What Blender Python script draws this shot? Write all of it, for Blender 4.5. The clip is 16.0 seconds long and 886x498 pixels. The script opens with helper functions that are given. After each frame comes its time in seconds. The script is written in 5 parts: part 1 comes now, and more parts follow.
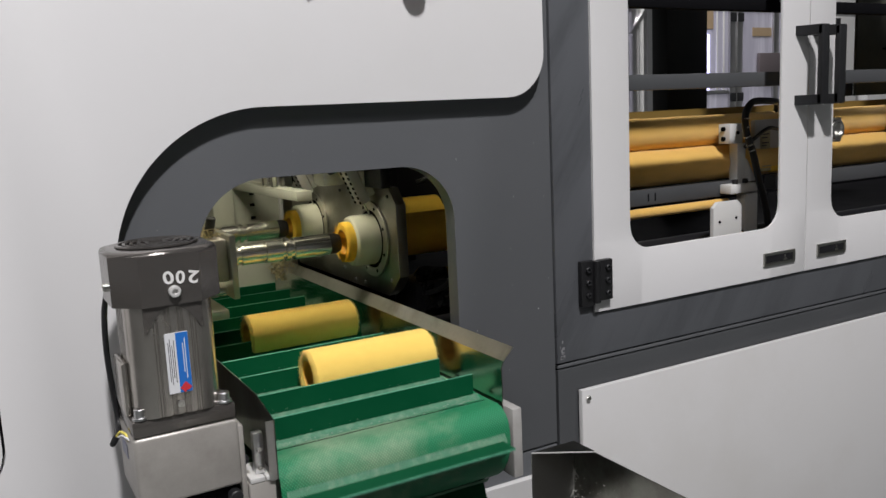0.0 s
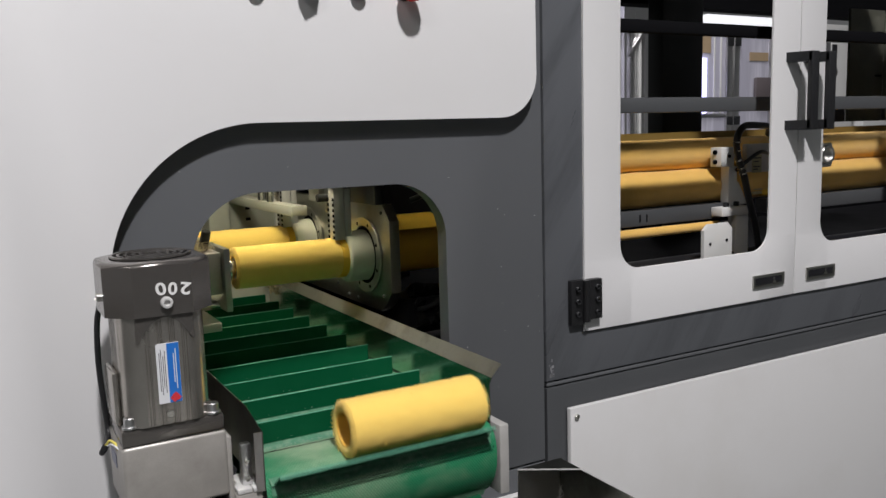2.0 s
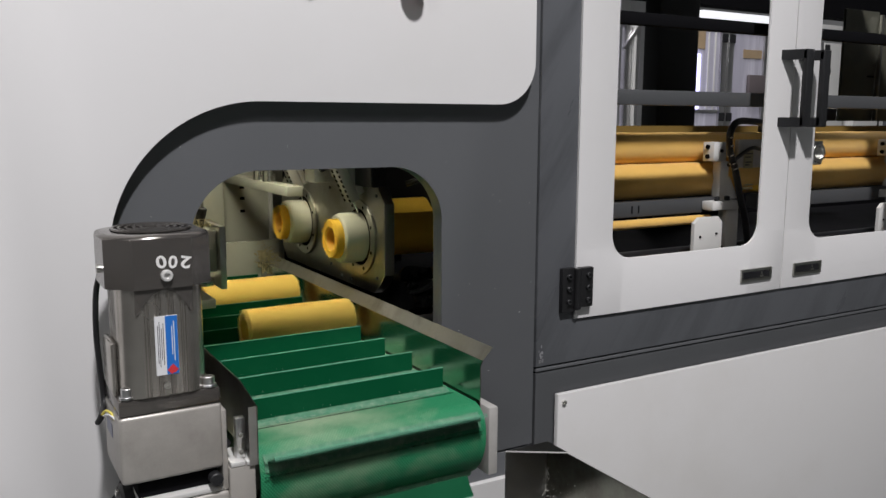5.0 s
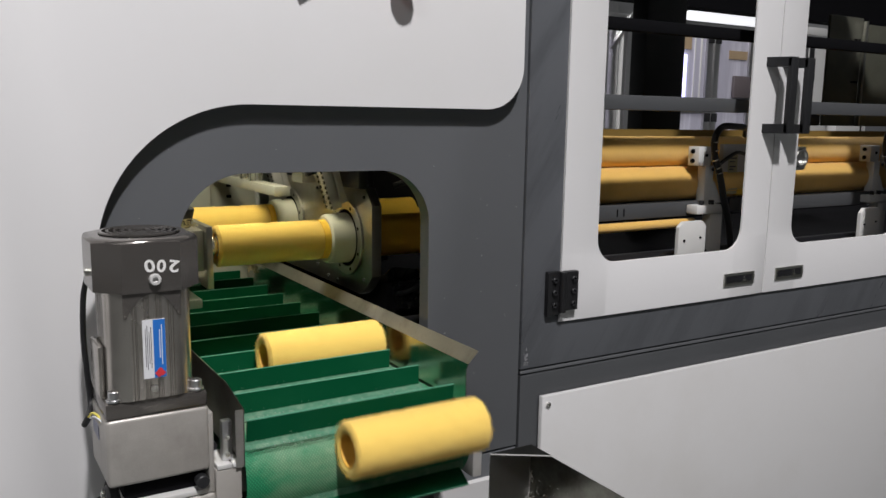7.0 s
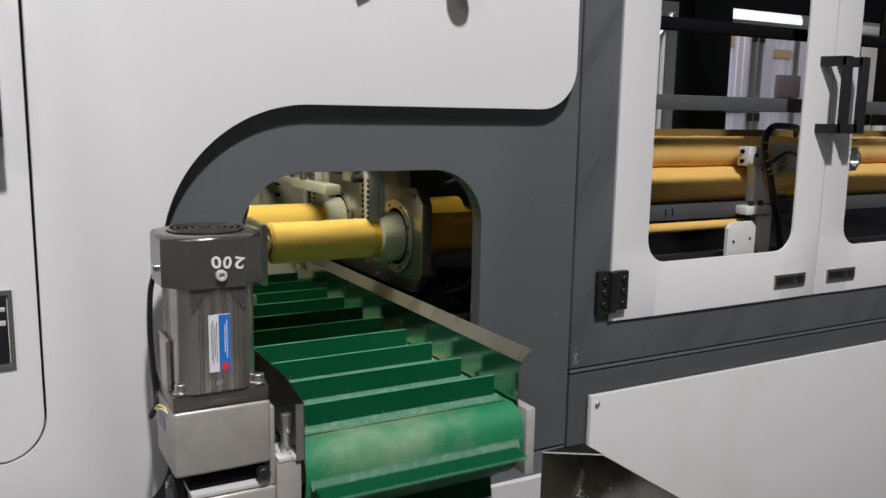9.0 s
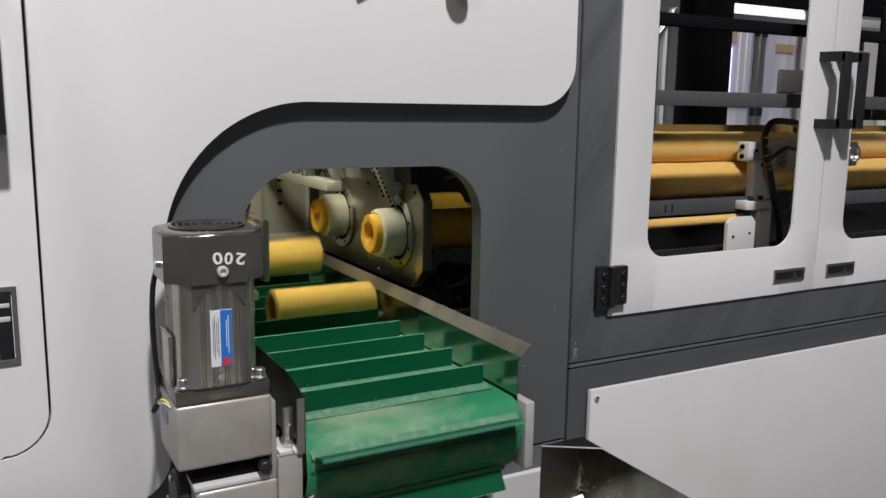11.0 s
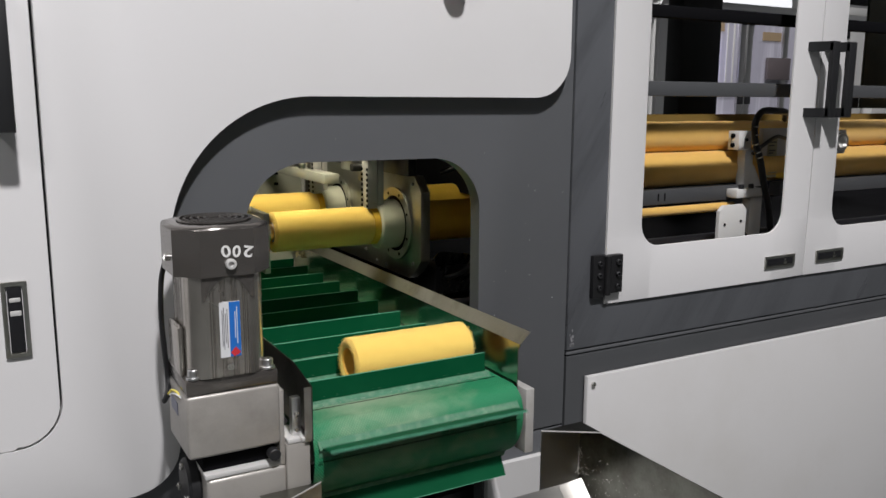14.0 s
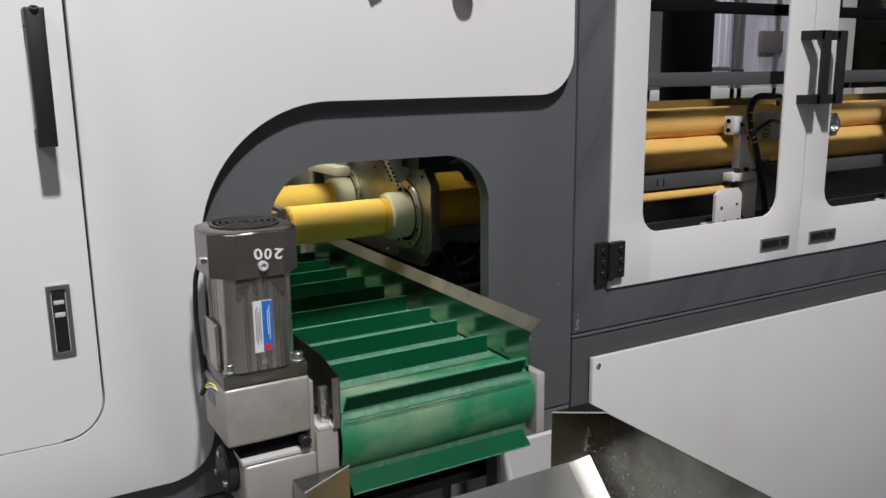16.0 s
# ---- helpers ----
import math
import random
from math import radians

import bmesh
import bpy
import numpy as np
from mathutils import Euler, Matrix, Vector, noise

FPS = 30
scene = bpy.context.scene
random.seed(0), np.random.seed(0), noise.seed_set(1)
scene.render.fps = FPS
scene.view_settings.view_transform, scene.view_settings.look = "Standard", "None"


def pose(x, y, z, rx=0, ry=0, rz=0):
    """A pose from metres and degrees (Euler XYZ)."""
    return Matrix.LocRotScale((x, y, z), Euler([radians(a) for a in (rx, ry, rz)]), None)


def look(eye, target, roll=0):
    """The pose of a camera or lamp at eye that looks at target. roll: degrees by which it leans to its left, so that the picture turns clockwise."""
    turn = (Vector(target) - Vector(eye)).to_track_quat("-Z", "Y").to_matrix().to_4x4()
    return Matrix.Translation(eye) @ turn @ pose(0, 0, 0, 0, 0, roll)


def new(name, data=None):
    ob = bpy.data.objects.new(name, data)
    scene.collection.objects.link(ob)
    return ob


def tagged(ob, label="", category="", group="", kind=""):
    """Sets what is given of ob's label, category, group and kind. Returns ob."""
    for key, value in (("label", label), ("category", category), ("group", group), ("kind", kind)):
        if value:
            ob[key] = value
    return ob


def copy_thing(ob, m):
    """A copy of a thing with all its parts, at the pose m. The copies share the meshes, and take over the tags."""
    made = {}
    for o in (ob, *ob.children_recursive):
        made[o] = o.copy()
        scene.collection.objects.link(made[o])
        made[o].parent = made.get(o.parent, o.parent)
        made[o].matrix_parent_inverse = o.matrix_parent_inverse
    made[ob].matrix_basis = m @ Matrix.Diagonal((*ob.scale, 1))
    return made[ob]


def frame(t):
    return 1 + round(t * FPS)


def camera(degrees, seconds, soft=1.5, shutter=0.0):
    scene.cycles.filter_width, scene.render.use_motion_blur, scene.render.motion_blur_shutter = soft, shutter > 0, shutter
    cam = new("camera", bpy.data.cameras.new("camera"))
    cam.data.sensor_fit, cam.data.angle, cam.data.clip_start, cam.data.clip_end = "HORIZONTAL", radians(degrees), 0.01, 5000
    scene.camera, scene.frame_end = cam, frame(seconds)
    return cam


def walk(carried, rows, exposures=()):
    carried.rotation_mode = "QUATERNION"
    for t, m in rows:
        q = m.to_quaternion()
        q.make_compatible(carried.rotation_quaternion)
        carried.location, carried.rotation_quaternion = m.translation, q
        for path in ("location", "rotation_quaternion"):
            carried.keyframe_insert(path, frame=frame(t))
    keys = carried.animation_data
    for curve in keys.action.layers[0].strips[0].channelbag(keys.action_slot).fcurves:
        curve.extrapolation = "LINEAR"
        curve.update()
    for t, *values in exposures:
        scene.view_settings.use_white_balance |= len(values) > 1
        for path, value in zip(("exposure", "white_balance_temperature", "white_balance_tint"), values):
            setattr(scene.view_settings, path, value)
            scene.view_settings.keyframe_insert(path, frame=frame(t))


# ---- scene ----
cam = camera(56.13, 16.0, soft=1.5, shutter=0.4)
PATH = [
    (0, (0.0081, -0.0102, 1.3592), (80.860, 2.673, -29.710)),
    (0.5, (0.0100, -0.0256, 1.3528), (81.147, 2.442, -29.500)),
    (1, (0.0116, -0.0312, 1.3526), (81.273, 2.214, -29.652)),
    (1.5, (0.0093, -0.0305, 1.3595), (81.783, 1.850, -29.666)),
    (2, (0.0088, -0.0308, 1.3601), (82.078, 1.674, -29.719)),
    (2.5, (0.0052, -0.0311, 1.3624), (82.108, 1.413, -29.744)),
    (3, (-0.0007, -0.0365, 1.3469), (81.811, 1.040, -29.785)),
    (3.5, (-0.0084, -0.0355, 1.3437), (81.503, 0.633, -29.964)),
    (6, (-0.0106, -0.0447, 1.3671), (81.252, -0.734, -30.671)),
    (6.5, (-0.0076, -0.0473, 1.3705), (81.152, -0.806, -31.209)),
    (7, (-0.0166, -0.0429, 1.3716), (80.885, -0.962, -31.223)),
    (7.5, (-0.0288, -0.0365, 1.3723), (80.900, -0.967, -31.136)),
    (8, (-0.0460, -0.0322, 1.3707), (80.829, -1.053, -30.288)),
    (8.5, (-0.0546, -0.0322, 1.3737), (80.754, -1.006, -29.303)),
    (9, (-0.0506, -0.0377, 1.3725), (80.782, -0.987, -28.843)),
    (9.5, (-0.0424, -0.0438, 1.3721), (80.606, -1.008, -28.642)),
    (12, (-0.0600, -0.0518, 1.3787), (80.451, -0.769, -28.692)),
    (12.5, (-0.0647, -0.0538, 1.3809), (80.723, -0.720, -28.780)),
    (13, (-0.0728, -0.0555, 1.3816), (80.891, -0.535, -29.094)),
    (13.5, (-0.0801, -0.0581, 1.3794), (80.651, -0.407, -29.592)),
    (14, (-0.0789, -0.0642, 1.3790), (79.831, -0.337, -29.463)),
    (14.5, (-0.0805, -0.0699, 1.3843), (79.554, -0.406, -29.350)),
    (15, (-0.0877, -0.0719, 1.3804), (79.036, -0.412, -29.811)),
    (15.5, (-0.1079, -0.0781, 1.4037), (78.458, 0.046, -29.773)),
    (16, (-0.1393, -0.1058, 1.4269), (78.003, 0.625, -30.019)),
]
walk(cam, [(t, pose(*eye, *turn)) for t, eye, turn in PATH])

# ---- world and light ----
world = bpy.data.worlds.new("hall_air")
scene.world = world
world.use_nodes = True
world.node_tree.nodes["Background"].inputs[0].default_value = (0.9, 0.95, 1.0, 1)
world.node_tree.nodes["Background"].inputs[1].default_value = 0.009
scene.view_settings.exposure = 0.0


def lamp(name, at, target, watts, size, size_y=None, color=(1.0, 0.975, 0.992)):
    data = bpy.data.lights.new(name, "AREA")
    data.energy, data.color, data.size = watts, color, size
    data.shape = "DISK"
    if size_y:
        data.shape, data.size_y = "RECTANGLE", size_y
    ob = new(name, data)
    ob.matrix_world = look(at, target)
    return ob


KEY_LAMP = (-0.12, -2.10, 5.92)
lamp("high_bay_light", KEY_LAMP, (0.6, 1.2, 1.2), 368, 0.33)
# unseen fill lamps, added to brighten the panels and the far windows
FILL_LAMPS = [(-2.9, -2.35, 4.85), (5.2, -2.35, 4.85), (3.7, 3.3, 4.85), (6.0, 7.2, 4.85)]
for at in FILL_LAMPS:
    lamp("high_bay_light", at, (at[0], at[1], 0), {5.2: 6, 3.7: 85}.get(at[0], 58), 0.9)
lamp("machine_light", (0.43, 1.60, 1.62), (0.47, 1.64, 1.0), 3.9, 0.34, 0.10, (1.0, 0.93, 0.72))


# ---- materials ----
def mat(name, color, rough=0.5, metal=0.0, vary=0.08, scale=12.0, fine=140.0, bump=0.02, stain_or_sheen=None, stain_or_sheen_amount=0.0,
        stain_or_sheen_scale=6.0, sheen=0.0, stretch=(1, 1, 1), rough_vary=0.08, coat=0.0, per_piece=0.0, weave=0.0, spec=0.5, lean=0.0):
    m = bpy.data.materials.new(name)
    m.use_nodes = True
    nt = m.node_tree
    b = nt.nodes["Principled BSDF"]
    add, link = nt.nodes.new, nt.links.new
    co = add("ShaderNodeTexCoord")
    mp = add("ShaderNodeMapping")
    mp.inputs["Scale"].default_value = stretch
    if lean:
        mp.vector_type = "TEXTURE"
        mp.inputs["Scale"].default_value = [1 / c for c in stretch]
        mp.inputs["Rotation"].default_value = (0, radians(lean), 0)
    link(co.outputs["UV" if weave else "Object"], mp.inputs["Vector"])
    big, small = add("ShaderNodeTexNoise"), add("ShaderNodeTexNoise")
    for n, s, d in ((big, scale, 6.0), (small, fine, 3.0)):
        n.inputs["Scale"].default_value, n.inputs["Detail"].default_value = s, d
        link(mp.outputs[0], n.inputs["Vector"])
    mix = add("ShaderNodeMix")
    mix.data_type = "RGBA"
    mix.inputs[6].default_value = (*[c * (1 - vary) for c in color], 1)
    mix.inputs[7].default_value = (*[min(1.0, c * (1 + vary)) for c in color], 1)
    blend = add("ShaderNodeMath")
    blend.operation = "MULTIPLY_ADD"
    blend.inputs[1].default_value, blend.inputs[2].default_value = 0.4, 0.0
    link(small.outputs["Fac"], blend.inputs[0])
    both = add("ShaderNodeMath")
    both.operation = "MULTIPLY_ADD"
    both.inputs[1].default_value = 0.6
    link(big.outputs["Fac"], both.inputs[0])
    link(blend.outputs[0], both.inputs[2])
    link(both.outputs[0], mix.inputs[0])
    out = mix.outputs[2]
    if stain_or_sheen:
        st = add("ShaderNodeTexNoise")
        st.inputs["Scale"].default_value, st.inputs["Detail"].default_value = stain_or_sheen_scale, 8.0
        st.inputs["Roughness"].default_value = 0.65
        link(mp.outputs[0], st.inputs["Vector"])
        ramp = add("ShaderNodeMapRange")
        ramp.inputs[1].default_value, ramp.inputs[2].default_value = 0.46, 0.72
        ramp.inputs[3].default_value, ramp.inputs[4].default_value = 0.0, stain_or_sheen_amount
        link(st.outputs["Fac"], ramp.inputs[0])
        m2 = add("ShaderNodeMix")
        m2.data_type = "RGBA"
        m2.inputs[7].default_value = (*stain_or_sheen, 1)
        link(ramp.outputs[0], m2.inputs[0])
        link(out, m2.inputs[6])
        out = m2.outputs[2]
    if per_piece:
        info = add("ShaderNodeObjectInfo")
        hs = add("ShaderNodeHueSaturation")
        mr = add("ShaderNodeMapRange")
        mr.inputs[3].default_value, mr.inputs[4].default_value = 1 - per_piece, 1 + per_piece
        link(info.outputs["Random"], mr.inputs[0])
        link(mr.outputs[0], hs.inputs["Value"])
        link(out, hs.inputs["Color"])
        out = hs.outputs[0]
    link(out, b.inputs["Base Color"])
    rr = add("ShaderNodeMapRange")
    rr.inputs[3].default_value, rr.inputs[4].default_value = max(0.02, rough - rough_vary), min(1, rough + rough_vary)
    link(big.outputs["Fac"], rr.inputs[0])
    link(rr.outputs[0], b.inputs["Roughness"])
    b.inputs["Metallic"].default_value = metal
    b.inputs["Specular IOR Level"].default_value = spec
    if sheen:
        b.inputs["Sheen Weight"].default_value = sheen
        b.inputs["Sheen Roughness"].default_value = 0.6
    if coat:
        b.inputs["Coat Weight"].default_value = coat
        b.inputs["Coat Roughness"].default_value = 0.15
    if bump:
        bp = add("ShaderNodeBump")
        bp.inputs["Strength"].default_value = 0.6
        bp.inputs["Distance"].default_value = bump * 0.01
        if weave:
            high = None
            for a in (38, -38):
                turn = add("ShaderNodeMapping")
                turn.inputs["Rotation"].default_value = (0, 0, radians(a))
                wv = add("ShaderNodeTexWave")
                wv.inputs["Scale"].default_value = weave
                link(co.outputs["UV"], turn.inputs["Vector"])
                link(turn.outputs[0], wv.inputs["Vector"])
                if high:
                    mx = add("ShaderNodeMath")
                    mx.operation = "MULTIPLY"
                    link(high, mx.inputs[0])
                    link(wv.outputs["Fac"], mx.inputs[1])
                    high = mx.outputs[0]
                else:
                    high = wv.outputs["Fac"]
            link(high, bp.inputs["Height"])
            tone, mod = add("ShaderNodeHueSaturation"), add("ShaderNodeMapRange")
            mod.inputs[3].default_value, mod.inputs[4].default_value = 0.86, 1.3
            link(high, mod.inputs[0])
            link(mod.outputs[0], tone.inputs["Value"])
            link(out, tone.inputs["Color"])
            link(tone.outputs[0], b.inputs["Base Color"])
        else:
            link(small.outputs["Fac"], bp.inputs["Height"])
        link(bp.outputs[0], b.inputs["Normal"])
    return m


def glow(name, color, strength):
    m = bpy.data.materials.new(name)
    m.use_nodes = True
    b = m.node_tree.nodes["Principled BSDF"]
    b.inputs["Base Color"].default_value = (*color, 1)
    b.inputs["Emission Color"].default_value = (*color, 1)
    b.inputs["Emission Strength"].default_value = strength
    return m


WHITE = mat("white_powder_coat", (0.72, 0.715, 0.715), 0.42, vary=0.02, scale=2.5, fine=900, bump=0.012, stain_or_sheen=(0.6, 0.59, 0.56), stain_or_sheen_amount=0.16, stain_or_sheen_scale=2.2)
# darker copy of WHITE; the light's falloff low down is put into the colour
WHITE_DIM = mat("dimmed_white_powder_coat", (0.62, 0.615, 0.61), 0.40, vary=0.025, scale=2.0, fine=800, bump=0.012, stain_or_sheen=(0.5, 0.48, 0.44), stain_or_sheen_amount=0.25, stain_or_sheen_scale=3)
GREY = mat("grey_powder_coat", (0.111, 0.116, 0.123), 0.40, vary=0.07, scale=3.0, fine=700, bump=0.02, stain_or_sheen=(0.15, 0.15, 0.16), stain_or_sheen_amount=0.10, stain_or_sheen_scale=7)
# slanting dark blotches paint soft reflections of the dark hall into the colour
GREY_GLOSS = mat("grey_gloss_paint", (0.100, 0.105, 0.114), 0.30, vary=0.15, scale=4.0, fine=300, bump=0.006, stain_or_sheen=(0.050, 0.053, 0.058), stain_or_sheen_amount=0.75, stain_or_sheen_scale=2.6, stretch=(5.0, 1, 0.8), lean=32)
GREY_DARK = mat("dark_grey_satin_paint", (0.066, 0.069, 0.073), 0.44, vary=0.08, scale=3.0, fine=700, bump=0.02, stain_or_sheen=(0.10, 0.10, 0.105), stain_or_sheen_amount=0.12, stain_or_sheen_scale=6)
GREY_RAIL = mat("grey_rail_paint", (0.075, 0.078, 0.082), 0.42, vary=0.08, scale=8)
DARK = mat("black_paint", (0.012, 0.012, 0.014), 0.35, vary=0.25, scale=8, bump=0.01)
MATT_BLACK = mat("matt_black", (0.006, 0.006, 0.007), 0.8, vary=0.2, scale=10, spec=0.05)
PLASTIC = mat("black_plastic", (0.015, 0.0155, 0.017), 0.48, vary=0.12, scale=30, fine=900, bump=0.03)
RUBBER = mat("black_rubber", (0.012, 0.012, 0.013), 0.38, vary=0.2, scale=40)
BELT = mat("green_belt", (0.020, 0.215, 0.094), 0.52, vary=0.22, scale=11, fine=520, bump=0.10, stain_or_sheen=(0.38, 0.46, 0.31), stain_or_sheen_amount=0.85, stain_or_sheen_scale=4.5, stretch=(0.8, 1, 1), weave=92.0, spec=0.35)
FLIGHT = mat("green_flight", (0.001, 0.068, 0.026), 0.5, vary=0.14, scale=9, fine=600, bump=0.01, stain_or_sheen=(0.02, 0.15, 0.07), stain_or_sheen_amount=0.14, stain_or_sheen_scale=14, spec=0.14)
FLIGHT_EDGE = mat("worn_lit_green_edge", (0.10, 0.34, 0.22), 0.6, vary=0.2, scale=60)
DUST = mat("dusty_green", (0.075, 0.22, 0.13), 0.75, vary=0.4, scale=45, fine=500, bump=0.15, stain_or_sheen=(0.40, 0.47, 0.35), stain_or_sheen_amount=0.35, stain_or_sheen_scale=60)
STEEL = mat("stainless_sheet", (0.46, 0.46, 0.45), 0.32, 1.0, vary=0.10, scale=9, fine=260, bump=0.01, stain_or_sheen=(0.28, 0.27, 0.25), stain_or_sheen_amount=0.4, stain_or_sheen_scale=9)
STEEL_DIRTY = mat("stained_stainless_sheet", (0.19, 0.192, 0.170), 0.33, 1.0, vary=0.3, scale=7, fine=200, bump=0.02, stain_or_sheen=(0.045, 0.040, 0.028), stain_or_sheen_amount=0.95, stain_or_sheen_scale=5)
STEEL_MIRROR = mat("bright_stainless_sheet", (0.46, 0.455, 0.42), 0.20, 1.0, vary=0.10, scale=9, fine=260, bump=0.004, stain_or_sheen=(0.30, 0.26, 0.18), stain_or_sheen_amount=0.4, stain_or_sheen_scale=9)
STEEL_MATT = mat("worn_stainless_edge", (0.44, 0.43, 0.40), 0.5, 0.9, vary=0.22, scale=16, fine=260, bump=0.01, stain_or_sheen=(0.16, 0.145, 0.11), stain_or_sheen_amount=0.6, stain_or_sheen_scale=14)
CHROME = mat("polished_steel", (0.76, 0.75, 0.71), 0.20, 1.0, vary=0.05, scale=20, bump=0.0)
PLATE = mat("machined_plate", (0.45, 0.45, 0.42), 0.36, 1.0, vary=0.15, scale=12, fine=200, bump=0.02, stain_or_sheen=(0.28, 0.24, 0.13), stain_or_sheen_amount=0.6, stain_or_sheen_scale=10)
ALU = mat("aluminium", (0.62, 0.62, 0.62), 0.34, 1.0, vary=0.06, scale=15, fine=300, bump=0.01)
ALU_PAINT = mat("silver_cast_paint", (0.43, 0.41, 0.38), 0.42, 0.35, vary=0.07, scale=10, fine=500, bump=0.03, stain_or_sheen=(0.16, 0.145, 0.125), stain_or_sheen_amount=0.35, stain_or_sheen_scale=12)
ALU_CAST = mat("pale_cast_paint", (0.50, 0.49, 0.47), 0.42, 0.2, vary=0.08, scale=10, fine=500, bump=0.02, stain_or_sheen=(0.3, 0.29, 0.26), stain_or_sheen_amount=0.4, stain_or_sheen_scale=14)
ALU_BRIGHT = mat("silver_block_paint", (0.62, 0.615, 0.60), 0.4, 0.15, vary=0.05, scale=10, fine=500, bump=0.02)
MOTOR = mat("motor_extrusion", (0.50, 0.47, 0.43), 0.25, 0.92, vary=0.10, scale=14, fine=300, bump=0.01, stain_or_sheen=(0.12, 0.105, 0.085), stain_or_sheen_amount=0.4, stain_or_sheen_scale=8)
MOTOR_CAP = mat("motor_cap_paint", (0.185, 0.172, 0.160), 0.20, 0.75, vary=0.12, scale=14, fine=500, bump=0.02, stain_or_sheen=(0.2, 0.17, 0.14), stain_or_sheen_amount=0.35, stain_or_sheen_scale=11)
PILE = mat("yellow_pile_fabric", (0.93, 0.57, 0.065), 0.95, vary=0.14, scale=30, fine=650, bump=0.15)
PILE_LINE = mat("stored_pile_fabric", (0.84, 0.50, 0.10), 0.95, vary=0.16, scale=14, fine=500, bump=0.35, sheen=0.3, stain_or_sheen=(0.62, 0.36, 0.07), stain_or_sheen_amount=0.5, stain_or_sheen_scale=9)
# same fabric as PILE, paler: the key lamp's glare is in the colour
PILE_LIT = mat("lit_yellow_pile_fabric", (0.95, 0.645, 0.14), 0.95, vary=0.08, scale=30, fine=650, bump=0.12, sheen=0.15)
CORE = mat("yellow_core_plastic", (0.80, 0.44, 0.07), 0.5, vary=0.08, scale=20)
NYLON = mat("white_nylon", (0.60, 0.60, 0.49), 0.42, vary=0.05, scale=10)
CREAM = mat("cream_machine_paint", (0.47, 0.48, 0.42), 0.42, vary=0.05, scale=6, stain_or_sheen=(0.3, 0.27, 0.17), stain_or_sheen_amount=0.25, stain_or_sheen_scale=8)
BRACKET = mat("white_bracket_paint", (0.68, 0.68, 0.66), 0.42, vary=0.03, scale=10)
SPECK = mat("pale_fluff", (0.55, 0.54, 0.50), 0.95, vary=0.2, scale=60, bump=0)
LINT = mat("green_grey_lint", (0.26, 0.36, 0.28), 0.95, vary=0.3, scale=60, bump=0)
FLUFF = mat("yellow_fluff", (0.46, 0.40, 0.24), 0.95, vary=0.3, scale=60, fine=400, bump=0.5)
LABEL_WHITE = mat("label_white", (0.72, 0.73, 0.75), 0.4, vary=0.03, bump=0)
LABEL_BLUE = mat("label_blue", (0.02, 0.16, 0.55), 0.4, vary=0.06, bump=0)
LABEL_RED = mat("label_red", (0.62, 0.04, 0.05), 0.4, vary=0.05, bump=0)
CHALK = mat("white_marker_paint", (0.75, 0.75, 0.73), 0.7, vary=0.12, scale=200, bump=0)
INK = mat("dark_print", (0.06, 0.06, 0.07), 0.6, vary=0.1, bump=0)
RED = mat("red_plastic", (0.62, 0.018, 0.012), 0.35, vary=0.05)
GREEN_BTN = mat("green_plastic", (0.02, 0.32, 0.07), 0.35, vary=0.05)
BRASS = mat("yellow_wire", (0.7, 0.6, 0.12), 0.5)
CONCRETE = mat("painted_concrete", (0.16, 0.17, 0.165), 0.5, vary=0.12, scale=2, fine=40, stain_or_sheen=(0.1, 0.1, 0.1), stain_or_sheen_amount=0.4, stain_or_sheen_scale=1.3)
HALL = mat("hall_wall_paint", (0.55, 0.56, 0.56), 0.7, vary=0.06, scale=0.8, fine=20)
HALL_TOP = mat("hall_roof_sheet", (0.36, 0.37, 0.38), 0.6, vary=0.06, scale=0.8, fine=20)
FAR_PANEL = mat("far_frosted_panel", (0.50, 0.49, 0.58), 0.22, vary=0.2, scale=1.3, fine=8, bump=0, stain_or_sheen=(0.78, 0.77, 0.86), stain_or_sheen_amount=0.9, stain_or_sheen_scale=1.6, stretch=(7, 1, 0.5))
FAR_TAN = mat("far_cardboard", (0.42, 0.31, 0.19), 0.6, vary=0.2, scale=3, fine=12, bump=0)


# ---- building helpers ----
def thing(name, label, category, at=(0, 0, 0), group="", kind=""):
    ob = new(name)
    ob.location = at
    return tagged(ob, label, category, group, kind)


def part(name, bm, material, parent=None, label="", smooth=True):
    me = bpy.data.meshes.new(name)
    bmesh.ops.recalc_face_normals(bm, faces=bm.faces)
    bm.to_mesh(me)
    bm.free()
    me.materials.append(material)
    if smooth:
        me.polygons.foreach_set("use_smooth", [True] * len(me.polygons))
        me.set_sharp_from_angle(angle=radians(32))
    ob = new(name, me)
    ob.parent = parent
    return tagged(ob, label)


def merge(bm, other):
    me = bpy.data.meshes.new("tmp")
    other.to_mesh(me)
    other.free()
    bm.from_mesh(me)
    bpy.data.meshes.remove(me)
    return bm


def box(x0, x1, y0, y1, z0, z1, bevel=0.0, seg=2, into=None, m=None):
    bm = bmesh.new()
    bmesh.ops.create_cube(bm, size=1.0)
    for v in bm.verts:
        v.co = ((x0 + x1) / 2 + v.co.x * (x1 - x0), (y0 + y1) / 2 + v.co.y * (y1 - y0), (z0 + z1) / 2 + v.co.z * (z1 - z0))
    if bevel:
        bmesh.ops.bevel(bm, geom=bm.edges[:], offset=bevel, segments=seg, affect="EDGES", profile=0.5)
    if m:
        bmesh.ops.transform(bm, matrix=m, verts=bm.verts)
    return merge(into, bm) if into else bm


